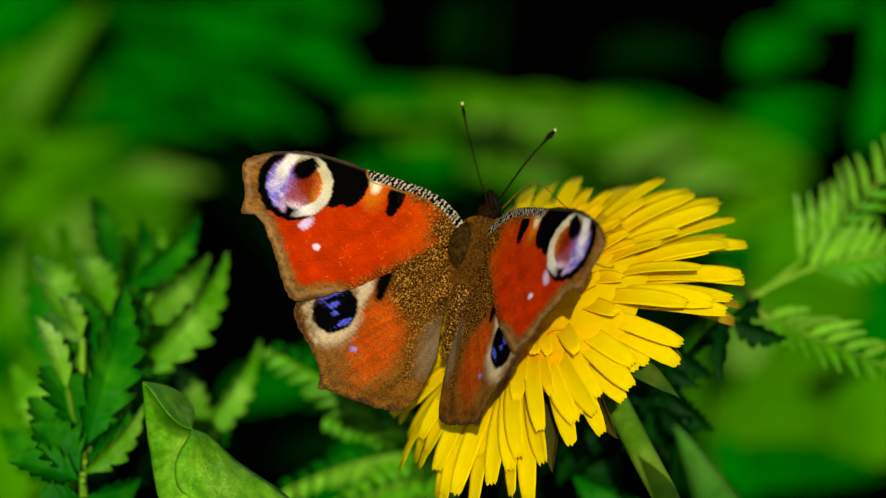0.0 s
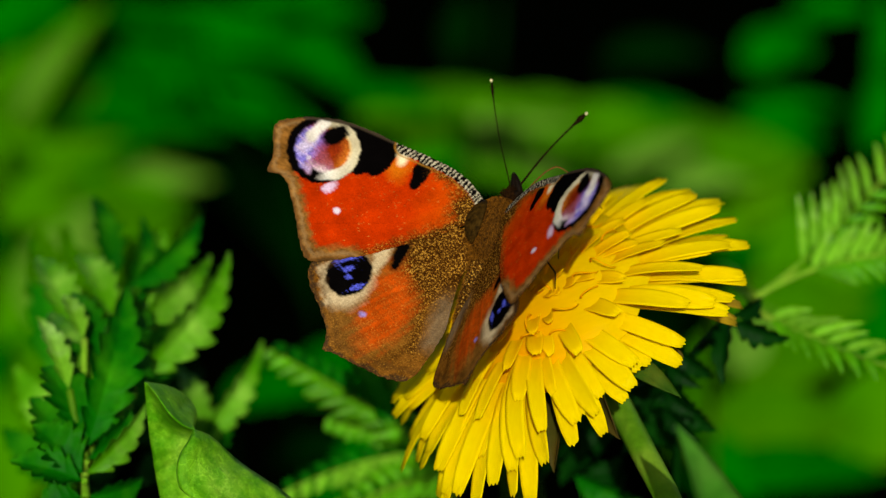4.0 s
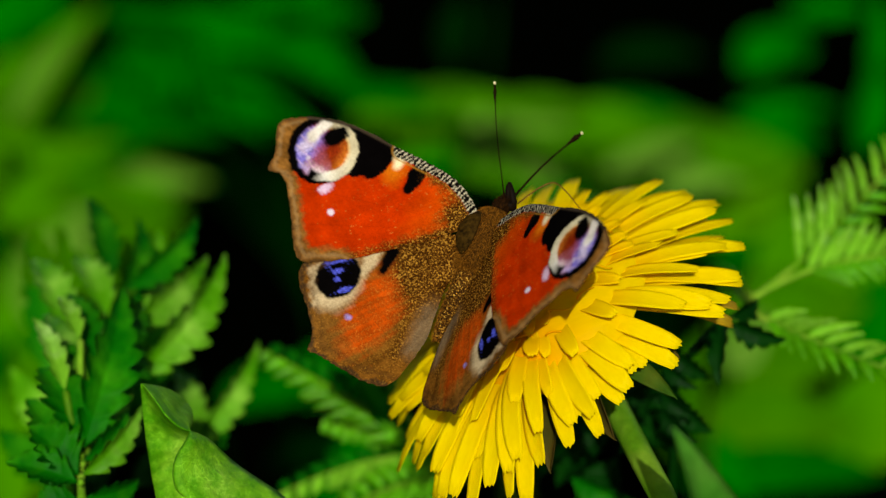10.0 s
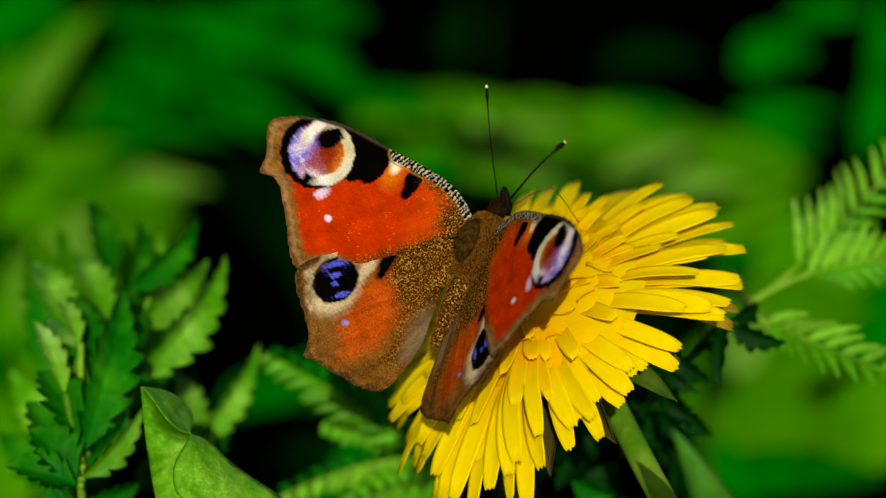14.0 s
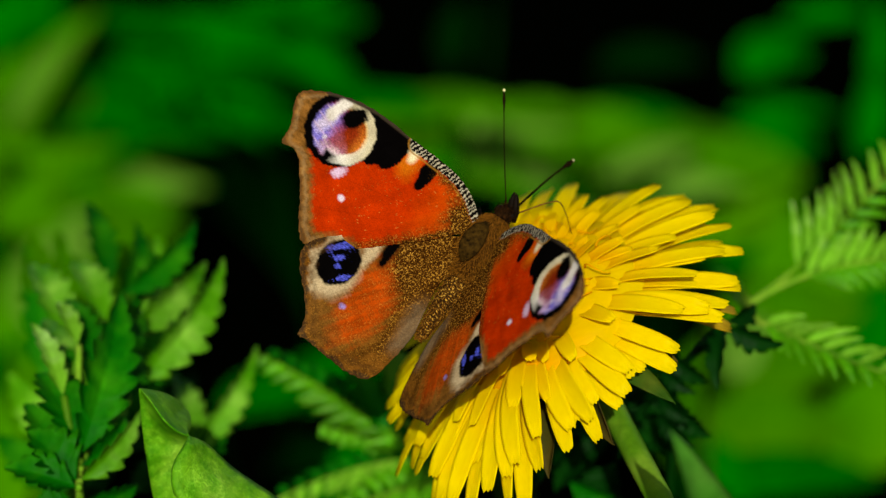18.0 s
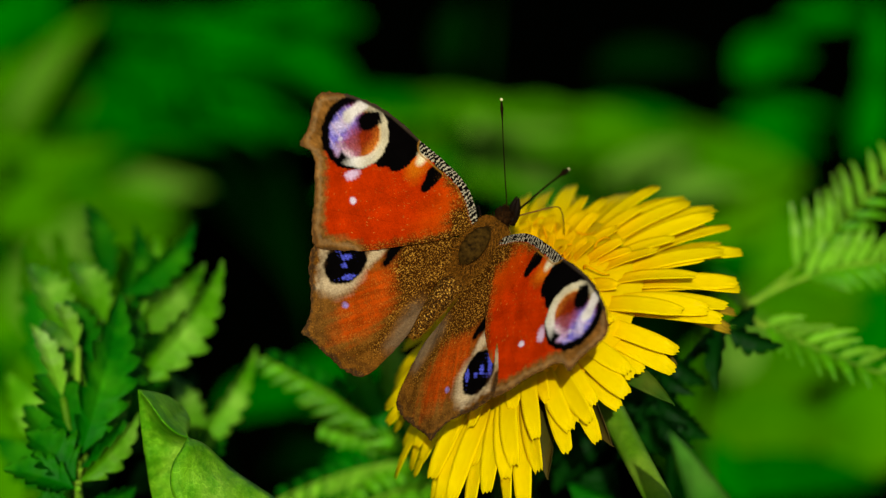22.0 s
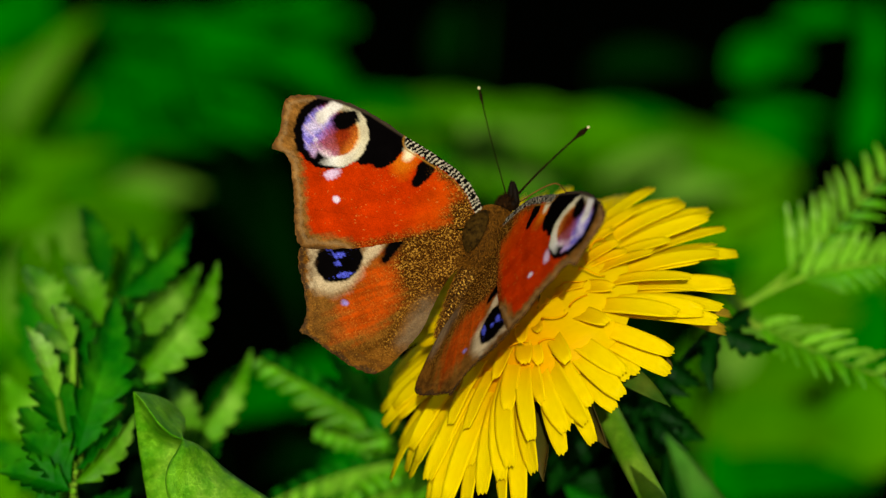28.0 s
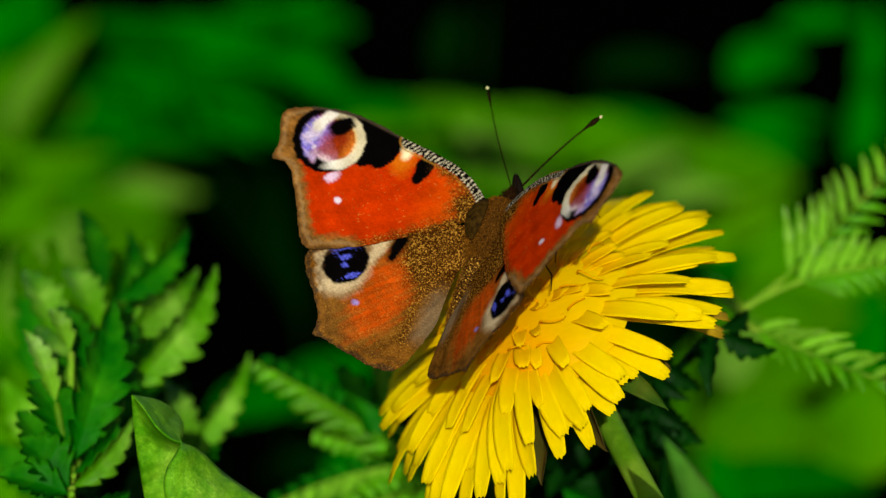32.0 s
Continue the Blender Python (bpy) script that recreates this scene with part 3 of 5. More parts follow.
    # leaflets under the flower: their shade comes from the darkened green
    L = [(1285, 560, -36, 1277, 676, -30, 4.2, 0, FERN_SHADED, 4), (1290, 565, -34, 1395, 604, -34, 4.4, 0, FERN_SHADED, 4), (1290, 560, -34, 1350, 528, -38, 3.8, 0, FERN_SHADED, 3),
         (1175, 640, -36, 1236, 690, -34, 3.0, 20, FERN_SHADED, 6), (1170, 690, -36, 1232, 735, -34, 3.2, 20, FERN_SHADED, 6), (1170, 720, -36, 1234, 785, -34, 3.4, 20, FERN_SHADED, 6),
         (1180, 610, -40, 1262, 668, -40, 4.6, 10, FERN_SHADED, 5), (1185, 690, -40, 1258, 770, -40, 5.2, 10, FERN_SHADED, 6), (1180, 650, -40, 1228, 790, -42, 6.0, 0, FERN_SHADED, 6),
         (1130, 640, -48, 1210, 800, -50, 9.0, 0, FERN_SHADED, 6), (1090, 760, -48, 985, 860, -50, 7.0, 0, FERN_SHADED, 6), (1100, 800, -48, 1070, 900, -50, 8.0, 0, FERN_SHADED, 6),
         (1060, 720, -48, 930, 870, -50, 8.0, 0, FERN_SHADED, 6), (1010, 840, -48, 1130, 890, -46, 5.5, 0, FERN, 6)]
    leaf_cluster("shaded_serrated_leaf", spot(1200, 660, -44), L, "serrated leaf below the flower, its shade put into a dark green", "leaf", FERN_SHADED, "serrated leaves")
    foot = grounded(spot(1345, 1120, 20), (0.01, -0.01))
    m = Matrix.Translation(foot)
    ob = thing("smooth_leaf", m, "grey-green smooth leaf standing before the flower stem", "leaf")
    a, b = spot(1330, 1080, 42), spot(1205, 748, 50)
    v, f = tube([p - foot for p in bezier(foot, foot + Vector((0, 0, 0.1)), a + (a - b) * 0.5, a, 12)], [0.0012] * 13, 8)
    child("stalk", mesh_of("stalk", v, f, STEM), ob)
    child("leaf_blade", blade((b - a).length, 9.0 * MM, 0, 5, SAGE, 0.25, 0.03, pointed=1.6), ob, frame_of(a - foot, b - a, way(0.5, 0.2, 0.8)))


build_near_leaves()


def along(table, t):
    """Rows (t, a, b, ...) read at t, rounded."""
    for r0, r1 in zip(table[:-1], table[1:]):
        if t <= r1[0]:
            k = (t - r0[0]) / (r1[0] - r0[0])
            return [u + (w - u) * k for u, w in zip(r0[1:], r1[1:])]
    return list(table[-1][1:])


def build_curled_leaf():
    """A smooth leaf whose side rolls over towards the front; it climbs out of the lower edge."""
    foot = spot(380, 1040, -6)
    base = grounded(foot)
    m = Matrix.Translation(base)
    ob = thing("curled_leaf", m, "fresh green smooth leaf with a rolled-over edge", "leaf")
    inv = m.inverted()
    # share of the height; outer edge, fold and free edge
    shape = [(0.0, 252, 677, 253, 676, 253, 675), (0.07, 253, 694, 267, 690, 276, 678), (0.15, 255, 716, 278, 707, 306, 685), (0.28, 258, 748, 298, 735, 337, 708),
             (0.40, 262, 776, 328, 760, 348, 735), (0.50, 266, 802, 366, 764, 336, 770), (0.64, 271, 836, 412, 812, 311, 808), (0.76, 277, 866, 456, 842, 307, 843),
             (0.88, 285, 905, 504, 872, 320, 878), (1.0, 320, 990, 600, 960, 470, 940)]
    # height over the plane of focus of the same three lines
    deep = [(0.0, -1, -1, -1), (0.15, -3, 1, -9), (0.28, -4, 2, -15), (0.40, -5, 0, -9), (0.52, -5, -3, 0), (0.64, -6, -6, 2), (1.0, -6, -7, 2)]
    verts, faces = [], []
    nu, nv = 60, 36
    for layer in (0, 1):
        for i in range(nu + 1):
            t = i / nu
            rows = [along(shape, min(1, max(0, t + o))) for o in (-0.05, -0.025, 0, 0.025, 0.05)]
            lx, ly, fx, fy, rx, ry = (sum(r[j] for r in rows) / 5 for j in range(6)) if 0 < i < nu else along(shape, t)
            open_ = min(1, t * 4)
            zl, zf, zr = along(deep, t)
            left, fold, rim = spot(lx, ly, zl), spot(fx, fy, zf), spot(rx, ry, zr)
            for j in range(nv + 1):
                s = j / nv
                if s < 0.5:
                    u = s / 0.5
                    p = left.lerp(fold, u) - BACK * (0.0025 * sin(pi * u) * open_)
                else:
                    u = (s - 0.5) / 0.5
                    p = fold.lerp(rim, sin(u * pi / 2)) + BACK * (0.004 * (sin(pi * u) * 0.7 + 0.0 * u) * open_)
                w = noise.noise(Vector((s * 5, t * 6, 1))) * 0.0005 + noise.noise(Vector((s * 16, t * 18, 4))) * 0.00018
                p = p + BACK * (w * open_) - BACK * (0.0002 * layer)
                verts.append(inv @ p)
    k = (nu + 1) * (nv + 1)
    for i in range(nu):
        for j in range(nv):
            a = i * (nv + 1) + j
            q = (a, a + nv + 1, a + nv + 2, a + 1)
            faces.append(q)
            faces.append(tuple(v + k for v in q[::-1]))
    for i in range(nu):
        for j in (0, nv):
            a = i * (nv + 1) + j
            faces.append((a, a + nv + 1, a + nv + 1 + k, a + k))
    child("leaf_blade", mesh_of("leaf_blade", verts, faces, CURL), ob)
    v, f = tube([inv @ p for p in bezier(base, base + Vector((0, 0, 0.05)), foot - UP * 0.02, foot, 10)], [0.0014] * 11, 8)
    child("stalk", mesh_of("stalk", v, f, STEM), ob)


build_curled_leaf()


def broad_leaf(length, width, seed, mat):
    return blade(length, width, 0, seed, mat, fold=0.12, arch=0.12, pointed=0.4)


# gaps between the weeds, where only the ground in its painted shade shows (centre and half size)
GLOOM = ((720, 60, 110, 90), (1000, 70, 120, 110), (1210, 60, 130, 70), (1490, 250, 80, 80), (420, 420, 120, 170), (1230, 150, 110, 40))


def weed(name, root, leaves, label, group="weeds behind", small=2):
    """A weed far behind the flower: stems from one foot on the ground; leaves (x, y, length, width, angle, z, material) in grid units."""
    foot = Vector((root.x, root.y, 0))
    m = Matrix.Translation(foot)
    ob = thing(name, m, label, "plant", group)
    more = random.Random(int(leaves[0][0]) * 3 + 1)
    extra = []
    for x, y, length, width, ang, z, mat in leaves:
        for _ in range(small):
            nx, ny = x + more.uniform(-0.42, 0.42) * length, y + more.uniform(-0.55, 0.55) * width
            if not any(abs(nx - hx) < hw + 40 and abs(ny - hy) < hh for hx, hy, hw, hh in GLOOM):
                tone = WEED if mat is WEED else more.choice((WEED_LIME, WEED_PALE, WEED_LIME))
                extra.append((nx, ny, more.uniform(130, 240), more.uniform(20, 38), ang + more.uniform(-16, 16), z + more.uniform(20, 90), tone))
    leaves = list(leaves) + extra
    for i, (x, y, length, width, ang, z, mat) in enumerate(leaves):
        unit = (AWAY - z * MM) * HALF / 784
        length, width = length * unit, width * unit * 1.35
        d = way(cos(radians(ang)), sin(radians(ang)), -0.1).normalized()
        a = spot(x, y, z) - d * (length * 0.5)
        a.z = max(a.z, 0.006)
        v, f = tube([p - foot for p in bezier(foot, foot + Vector((0, 0.02, a.z * 0.4)), a - Vector((0, -0.01, a.z * 0.3)), a, 10)], [0.0012] * 11, 6)
        child("stem", mesh_of("stem", v, f, WEED_SHADED), ob)
        rnd = random.Random(i * 13 + int(x))
        me = broad_leaf(length, width, i + int(x), mat)
        child("leaf_blade", me, ob, frame_of(a - foot, d, way(rnd.uniform(-0.2, 0.2), 0.45, 0.85)))
    return ob


def build_background():
    G, Y, K, P = WEED, WEED_LIME, WEED_SHADED, WEED_PALE
    lab = "green weed with broad leaves far out of focus"
    weed("weed", spot(120, 520, -760), [(85, 125, 320, 60, 62, -760, Y), (15, 210, 300, 70, 75, -780, Y), (60, 20, 220, 100, 60, -860, G), (250, 165, 430, 90, 20, -800, G), (130, 235, 300, 70, 35, -780, G),
         (60, 390, 200, 110, 60, -720, G), (25, 530, 360, 80, 88, -700, Y)], lab)
    weed("weed", spot(320, 520, -760), [(204, 252, 330, 50, 6, -740, Y), (330, 212, 270, 44, -4, -780, G), (250, 327, 270, 48, 4, -720, P), (170, 300, 220, 60, 15, -740, Y), (180, 405, 320, 130, 16, -640, Y), (110, 460, 240, 90, 60, -600, P)], lab)
    weed("weed", spot(560, 430, -820), [(420, 85, 430, 110, -2, -820, G), (540, 105, 240, 110, -15, -830, G), (560, 35, 200, 70, 10, -860, G), (460, 190, 230, 46, -12, -800, G), (330, 120, 260, 60, 8, -810, G)], lab)
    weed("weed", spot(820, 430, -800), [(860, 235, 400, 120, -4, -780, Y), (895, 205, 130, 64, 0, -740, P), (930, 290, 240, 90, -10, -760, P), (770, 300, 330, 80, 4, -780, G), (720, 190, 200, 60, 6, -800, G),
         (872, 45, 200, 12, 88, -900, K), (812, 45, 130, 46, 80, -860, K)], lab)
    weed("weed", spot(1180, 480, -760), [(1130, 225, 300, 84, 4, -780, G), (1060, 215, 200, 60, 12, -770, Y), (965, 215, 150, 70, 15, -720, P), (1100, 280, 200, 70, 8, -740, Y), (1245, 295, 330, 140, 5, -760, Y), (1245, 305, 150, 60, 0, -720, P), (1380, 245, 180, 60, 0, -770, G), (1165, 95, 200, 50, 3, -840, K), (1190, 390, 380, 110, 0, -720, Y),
         (1010, 340, 240, 100, 20, -760, G), (1380, 420, 260, 110, 10, -720, G), (1300, 360, 260, 120, 10, -700, Y), (1470, 470, 280, 150, 15, -560, Y), (1340, 300, 200, 120, 12, -690, Y)], lab, small=1)
    weed("weed", spot(1500, 520, -780), [(1370, 85, 140, 66, 25, -820, G), (1418, 90, 60, 34, 20, -800, G), (1480, 15, 180, 40, 10, -860, G), (1555, 180, 190, 50, 75, -800, G), (1565, 60, 190, 36, 80, -840, G),
         (1400, 190, 210, 30, 4, -800, G)], lab, small=0)
    weed("weed", spot(1420, 920, -420), [(1300, 690, 330, 200, 78, -440, Y), (1410, 560, 300, 120, 10, -460, Y), (1400, 640, 260, 90, 8, -430, Y), (1380, 745, 300, 100, 8, -420, Y), (1540, 730, 200, 130, 80, -440, Y), (1400, 835, 380, 70, 4, -400, G),
         (1545, 560, 180, 100, 60, -480, G), (1290, 830, 160, 60, -50, -380, G), (1330, 600, 130, 60, 60, -420, P)], lab, small=0)
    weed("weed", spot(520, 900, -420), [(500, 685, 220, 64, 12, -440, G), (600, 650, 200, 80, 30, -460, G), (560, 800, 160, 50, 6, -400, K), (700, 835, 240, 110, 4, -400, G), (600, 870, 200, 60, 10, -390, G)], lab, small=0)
    weed("weed", spot(20, 900, -420), [(15, 800, 260, 90, 86, -420, Y), (70, 640, 260, 60, 75, -460, Y), (30, 640, 160, 60, 80, -460, G)], lab, small=1)


build_background()


# ---------------------------------------------------------------- butterfly
def smooth_outline(ctrl, per):
    """A closed rounded line through control points, per points to each."""
    c = np.array(ctrl, float)
    p0, p1, p2, p3 = np.roll(c, 1, 0), c, np.roll(c, -1, 0), np.roll(c, -2, 0)
    out = []
    for t in np.arange(per) / per:
        out.append(0.5 * (2 * p1 + (p2 - p0) * t + (2 * p0 - 5 * p1 + 4 * p2 - p3) * t * t + (3 * p1 - p0 - 3 * p2 + p3) * t ** 3))
    return np.stack(out, 1).reshape(-1, 2)


def ripple(p, q, f, s):
    """Uneven value between about -1 and 1."""
    return (np.sin(p * f + s) * np.cos(q * f * 1.3 + 2.1 * s) + np.sin((p + q) * f * 2.1 + 3 * s) * 0.6 + np.cos((p - 1.7 * q) * f * 3.7 + s * 5) * 0.4) / 1.6


def grain(p, q, size, s):
    """Random value per small cell, 0 to 1."""
    a, b = np.floor(p / size + 0.5 * np.sin(q * 3.1 + s)), np.floor(q / size + 0.5 * np.sin(p * 2.7 - s))
    v = np.sin(a * 127.1 + b * 311.7 + s * 74.7) * 43758.5453
    return v - np.floor(v)


def soft(d, w):
    """1 inside (d below 0), 0 outside, over the width w."""
    return np.clip(0.5 - d / w, 0, 1)


def ellipse(p, q, cx, cy, rx, ry, turn=0.0):
    c, s = cos(radians(turn)), sin(radians(turn))
    u, v = (p - cx) * c + (q - cy) * s, -(p - cx) * s + (q - cy) * c
    return (np.sqrt((u / rx) ** 2 + (v / ry) ** 2) - 1) * min(rx, ry)


def capsule(p, q, ax, ay, bx, by, r, r2=None):
    t = np.clip(((p - ax) * (bx - ax) + (q - ay) * (by - ay)) / ((bx - ax) ** 2 + (by - ay) ** 2), 0, 1)
    return np.hypot(p - ax - t * (bx - ax), q - ay - t * (by - ay)) - (r if r2 is None else r + (r2 - r) * t)


def line_distance(p, q, line):
    d = np.full(p.shape, 1e9)
    for (ax, ay), (bx, by) in zip(line[:-1], line[1:]):
        d = np.minimum(d, capsule(p, q, ax, ay, bx, by, 0.0))
    return d


def lay(col, mask, rgb):
    rgb = np.array(rgb, float) if not isinstance(rgb, np.ndarray) else rgb
    return col + (rgb - col) * mask[:, None]


FORE = [(-0.6, 2.6), (-0.4, 4.6), (2.2, 6.5), (4.9, 7.5), (8.0, 7.9), (11.0, 8.1), (13.6, 8.2), (17.0, 8.5), (19.7, 8.6), (22.7, 8.4), (24.9, 7.9), (27.0, 7.2),
        (28.9, 6.3), (30.2, 5.3), (30.5, 4.3), (30.0, 2.9), (29.3, 1.0), (29.1, -0.6), (28.9, -1.8), (27.5, -1.6), (26.2, -2.1), (24.9, -3.7), (23.6, -5.6),
        (22.4, -7.5), (21.4, -9.2), (20.3, -10.7), (19.1, -11.4), (17.6, -11.0), (12.9, -8.4), (8.6, -5.3), (4.6, -2.2), (1.6, 0.4)]
HIND = [(-0.4, 3.4), (3.0, 2.8), (7.0, 1.2), (11.0, -1.0), (15.0, -3.3), (18.5, -5.6), (20.3, -7.8), (19.8, -9.9), (18.3, -11.9), (16.8, -13.8), (15.7, -15.6),
        (15.3, -17.1), (15.2, -18.4), (13.7, -18.5), (11.5, -18.9), (9.1, -19.4), (6.9, -19.7), (4.8, -19.7), (3.4, -19.4), (2.2, -17.8), (1.4, -15.6),
        (0.7, -13.5), (0.2, -11.0), (0.3, -8.0), (0.2, -4.0), (-0.8, 0.0)]
RED, BLACK, CREAM_C = (0.54, 0.030, 0.0015), (0.002, 0.0015, 0.0015), (0.68, 0.58, 0.38)
GOLD = (0.37, 0.165, 0.022)


def fore_pattern(p, q):
    """Colour of the forewing's upper side, and how much gold dust lies on it."""
    n = ripple(p, q, 1.6, 0.3) * 0.22 + ripple(p, q, 6.0, 1.3) * 0.08
    g = grain(p, q, 0.17, 1.0)
    col = np.tile(np.array(RED), (len(p), 1))
    col = col * (0.92 + 0.10 * ripple(p, q, 0.9, 2.0))[:, None]
    col = lay(col, soft(p - 6.5 + n * 3, 6.0) * 0.6, (0.58, 0.085, 0.003))
    veins = np.abs(np.sin(np.arctan2(q - 3, p + 4) * 17)) < 0.035
    col = col * (1 - 0.22 * veins * (p > 7))[:, None]
    # pale scratches in the red
    scratch = soft(np.abs(ripple(p * 0.35, q * 2.2, 2.3, 4.0)) - 0.02, 0.03) * (grain(p, q, 0.4, 8.0) > 0.8)
    col = lay(col, scratch * 0.6, (0.80, 0.34, 0.06))
    # dusted root and inner margin
    inner = np.minimum(line_distance(p, q, [(-1.0, 2.6), (4.6, -2.0), (8.6, -5.1), (12.9, -8.3)]) - 1.5 + 0.10 * p, np.hypot(p + 1, q - 3) - 5.0)
    inner = np.minimum(inner, capsule(p, q, -1.0, 5.0, 8.0, 6.6, 1.3, 0.3))
    dust = soft(inner + n * 2.5 + (g - 0.5) * 1.0, 2.2)
    # outer border
    edge = line_distance(p, q, [(27.0, 7.3), (30.2, 5.3), (30.4, 4.0), (29.2, 0.3), (28.9, -1.8), (26.2, -2.1), (23.6, -5.6), (21.4, -9.2), (19.1, -11.4), (14.0, -9.2)])
    along_edge = np.sin(q * 5.2 + 0.6 * np.sin(p * 2)) * 0.12 + np.sin(q * 11.0 + p) * 0.06
    brown = np.array((0.22, 0.092, 0.018)) * (0.8 + 0.35 * grain(p, q, 0.25, 3.0) + 0.3 * ripple(p, q, 1.1, 5.0) + along_edge)[:, None]
    brown = lay(brown, soft(edge - 0.22 + n, 0.4) * 0.7, (0.06, 0.032, 0.014))
    brown = lay(brown, soft(np.abs(edge - 0.75 + n) - 0.25, 0.4) * 0.35, (0.40, 0.26, 0.12))
    col = lay(col, np.maximum(soft(edge - 1.75 + n * 1.6, 0.8), soft(25.4 - p - 0.30 * q + n, 0.6)), brown)
    dust = dust * soft(1.6 - edge, 0.6)
    costal = line_distance(p, q, [(8.0, 7.9), (13.6, 8.2), (19.7, 8.6), (24.9, 7.9), (27.0, 7.2)])
    # black wedge before the eye spot
    wedge = np.minimum(ellipse(p, q, 16.6, 6.0, 3.3, 3.6, 8), capsule(p, q, 14.2, 7.6, 17.5, 3.6, 1.6))
    wedge = np.minimum(wedge, capsule(p, q, 16.6, 4.0, 20.5, 1.6, 1.3, 0.5))
    wedge = np.minimum(wedge, capsule(p, q, 17.5, 8.0, 21.0, 8.4, 1.5))
    wedge = np.maximum(wedge, -(p - 13.0 - (8 - q) * 0.16))
    col = lay(col, soft(wedge + n, 0.25), BLACK)
    # eye spot
    e = ellipse(p, q, 23.1, 3.75, 4.95, 4.9, 20)
    col = lay(col, soft(e + n * 0.8, 0.25), BLACK)
    side = (p - 23.1) * 0.8 - (q - 3.75) * 0.15
    ringc = ellipse(p, q, 22.3, 3.9, 4.25, 4.25, 0)
    ring = np.abs(ringc + 0.62) - 0.72
    inside = np.tile(np.array((0.20, 0.018, 0.003)), (len(p), 1))
    inside = lay(inside, soft(ellipse(p, q, 19.9, 3.4, 1.2, 2.8, -12) + n * 1.5, 1.6) * 0.9, (0.62, 0.17, 0.02))
    inside = lay(inside, soft(ellipse(p, q, 21.6, 4.2, 1.1, 1.9, 0) + n * 1.6, 1.6), (0.15, 0.010, 0.002))
    inside = lay(inside, soft(ellipse(p, q, 23.6, 1.6, 2.9, 1.9, 30) + n, 1.2), (0.60, 0.30, 0.46))
    inside = lay(inside, soft(ellipse(p, q, 26.0, 2.2, 1.9, 3.6, 8) + n, 0.9), (0.21, 0.18, 0.66))
    inside = lay(inside, soft(ellipse(p, q, 25.0, 3.0, 2.2, 3.4, 10) + n, 1.4) * 0.75, (0.20, 0.15, 0.58))
    inside = lay(inside, soft(ellipse(p, q, 25.3, 3.8, 0.9, 1.6, 20) + n, 0.8), (0.62, 0.52, 0.76))
    inside = lay(inside, soft(np.abs(np.sin(p * 0.7 - q * 2.1)) - 0.25, 0.3) * soft(24.0 - p, 1.0) * 0.5, (0.66, 0.45, 0.62))
    inside = lay(inside, soft(ellipse(p, q, 22.9, 0.3, 2.0, 0.6, 10) + n, 0.5) * 0.7, (0.50, 0.42, 0.72))
    inside = lay(inside, soft(np.hypot(p - 24.4, q - 1.9) - 0.3, 0.4) * 0.7, (0.85, 0.78, 0.9))
    inside = lay(inside, soft(ellipse(p, q, 22.4, 2.9, 1.5, 2.3, 25) + n * 2.2, 1.5) * 0.8, (0.30, 0.030, 0.006))
    inside = lay(inside, soft(ellipse(p, q, 21.8, 0.6, 1.6, 0.7, 20) + n * 1.4, 0.7) * 0.7, (0.78, 0.64, 0.66))
    inside = inside * (0.70 + 0.6 * grain(p, q, 0.16, 6.0))[:, None]
    col = lay(col, soft(e + 0.85 + 0.35 * soft(25.0 - p, 2.0) + n * 0.7, 0.4) * soft(np.minimum(ringc + 1.0, 23.4 - p), 0.5), inside)
    yellow = lay(np.tile(np.array(CREAM_C), (len(p), 1)), soft(ringc + 1.05, 0.5), (0.78, 0.46, 0.16))
    white = lay(yellow, soft(19.6 - p, 3.0) * soft(q - 4, 2.0), (0.82, 0.76, 0.68))
    col = lay(col, soft(ring + n * 0.6, 0.3) * soft(side + 0.1 + 0.6 * soft(q - 2.0, 1.0) + n * 1.5, 1.6), white)
    col = lay(col, soft(capsule(p, q, 24.1, 7.4, 25.2, 4.9, 0.75) + n * 0.6, 0.45), (0.80, 0.72, 0.66))
    col = lay(col, soft(ellipse(p, q, 22.2, 6.2, 1.35, 1.9, 35) + n * 1.1, 0.5), BLACK)
    # costa: dark rim, striped towards the root
    col = lay(col, soft(costal - 0.35, 0.3), (0.05, 0.035, 0.022))
    col = lay(col, soft(ellipse(p, q, 12.6, 5.4, 1.4, 2.0, -10) + n, 1.8) * 0.6 * soft(wedge * -1 + 0.0, 0.2), (0.80, 0.24, 0.010))
    col = lay(col, soft(capsule(p, q, 12.5, 7.6, 12.4, 5.9, 0.95, 0.6) + n * 0.6, 0.7), (0.86, 0.74, 0.46))
    bar = np.minimum(capsule(p, q, 9.2, 7.0, 9.6, 3.5, 1.05, 0.7), ellipse(p, q, 9.3, 5.6, 1.15, 1.9, 8))
    col = lay(col, soft(bar + n * 0.5, 0.25), BLACK)
    band = line_distance(p, q, [(-0.4, 4.6), (2.2, 6.5), (4.9, 7.5), (8.0, 7.9), (12.6, 8.1)])
    bars = np.sin((p + 0.5 * q) * 10.5 + 2.4 * ripple(p, q, 1.4, 0.5)) + 0.7 * ripple(p, q, 4.0, 2.5) > -0.5
    hatch = np.where(bars[:, None], np.array(BLACK) * 2, np.array((0.52, 0.45, 0.32)))
    striped = soft(band - 1.2 + n * 0.4, 0.2)
    col = lay(col, striped, hatch)
    dust = dust * (1 - striped)
    col = lay(col, soft(np.abs(band - 1.45) - 0.12, 0.15) * 0.8, GOLD)
    # pale dots
    col = lay(col, soft(ellipse(p, q, 20.2, -0.9, 1.05, 0.6, -45) + n * 0.8, 0.4), (0.72, 0.50, 0.70))
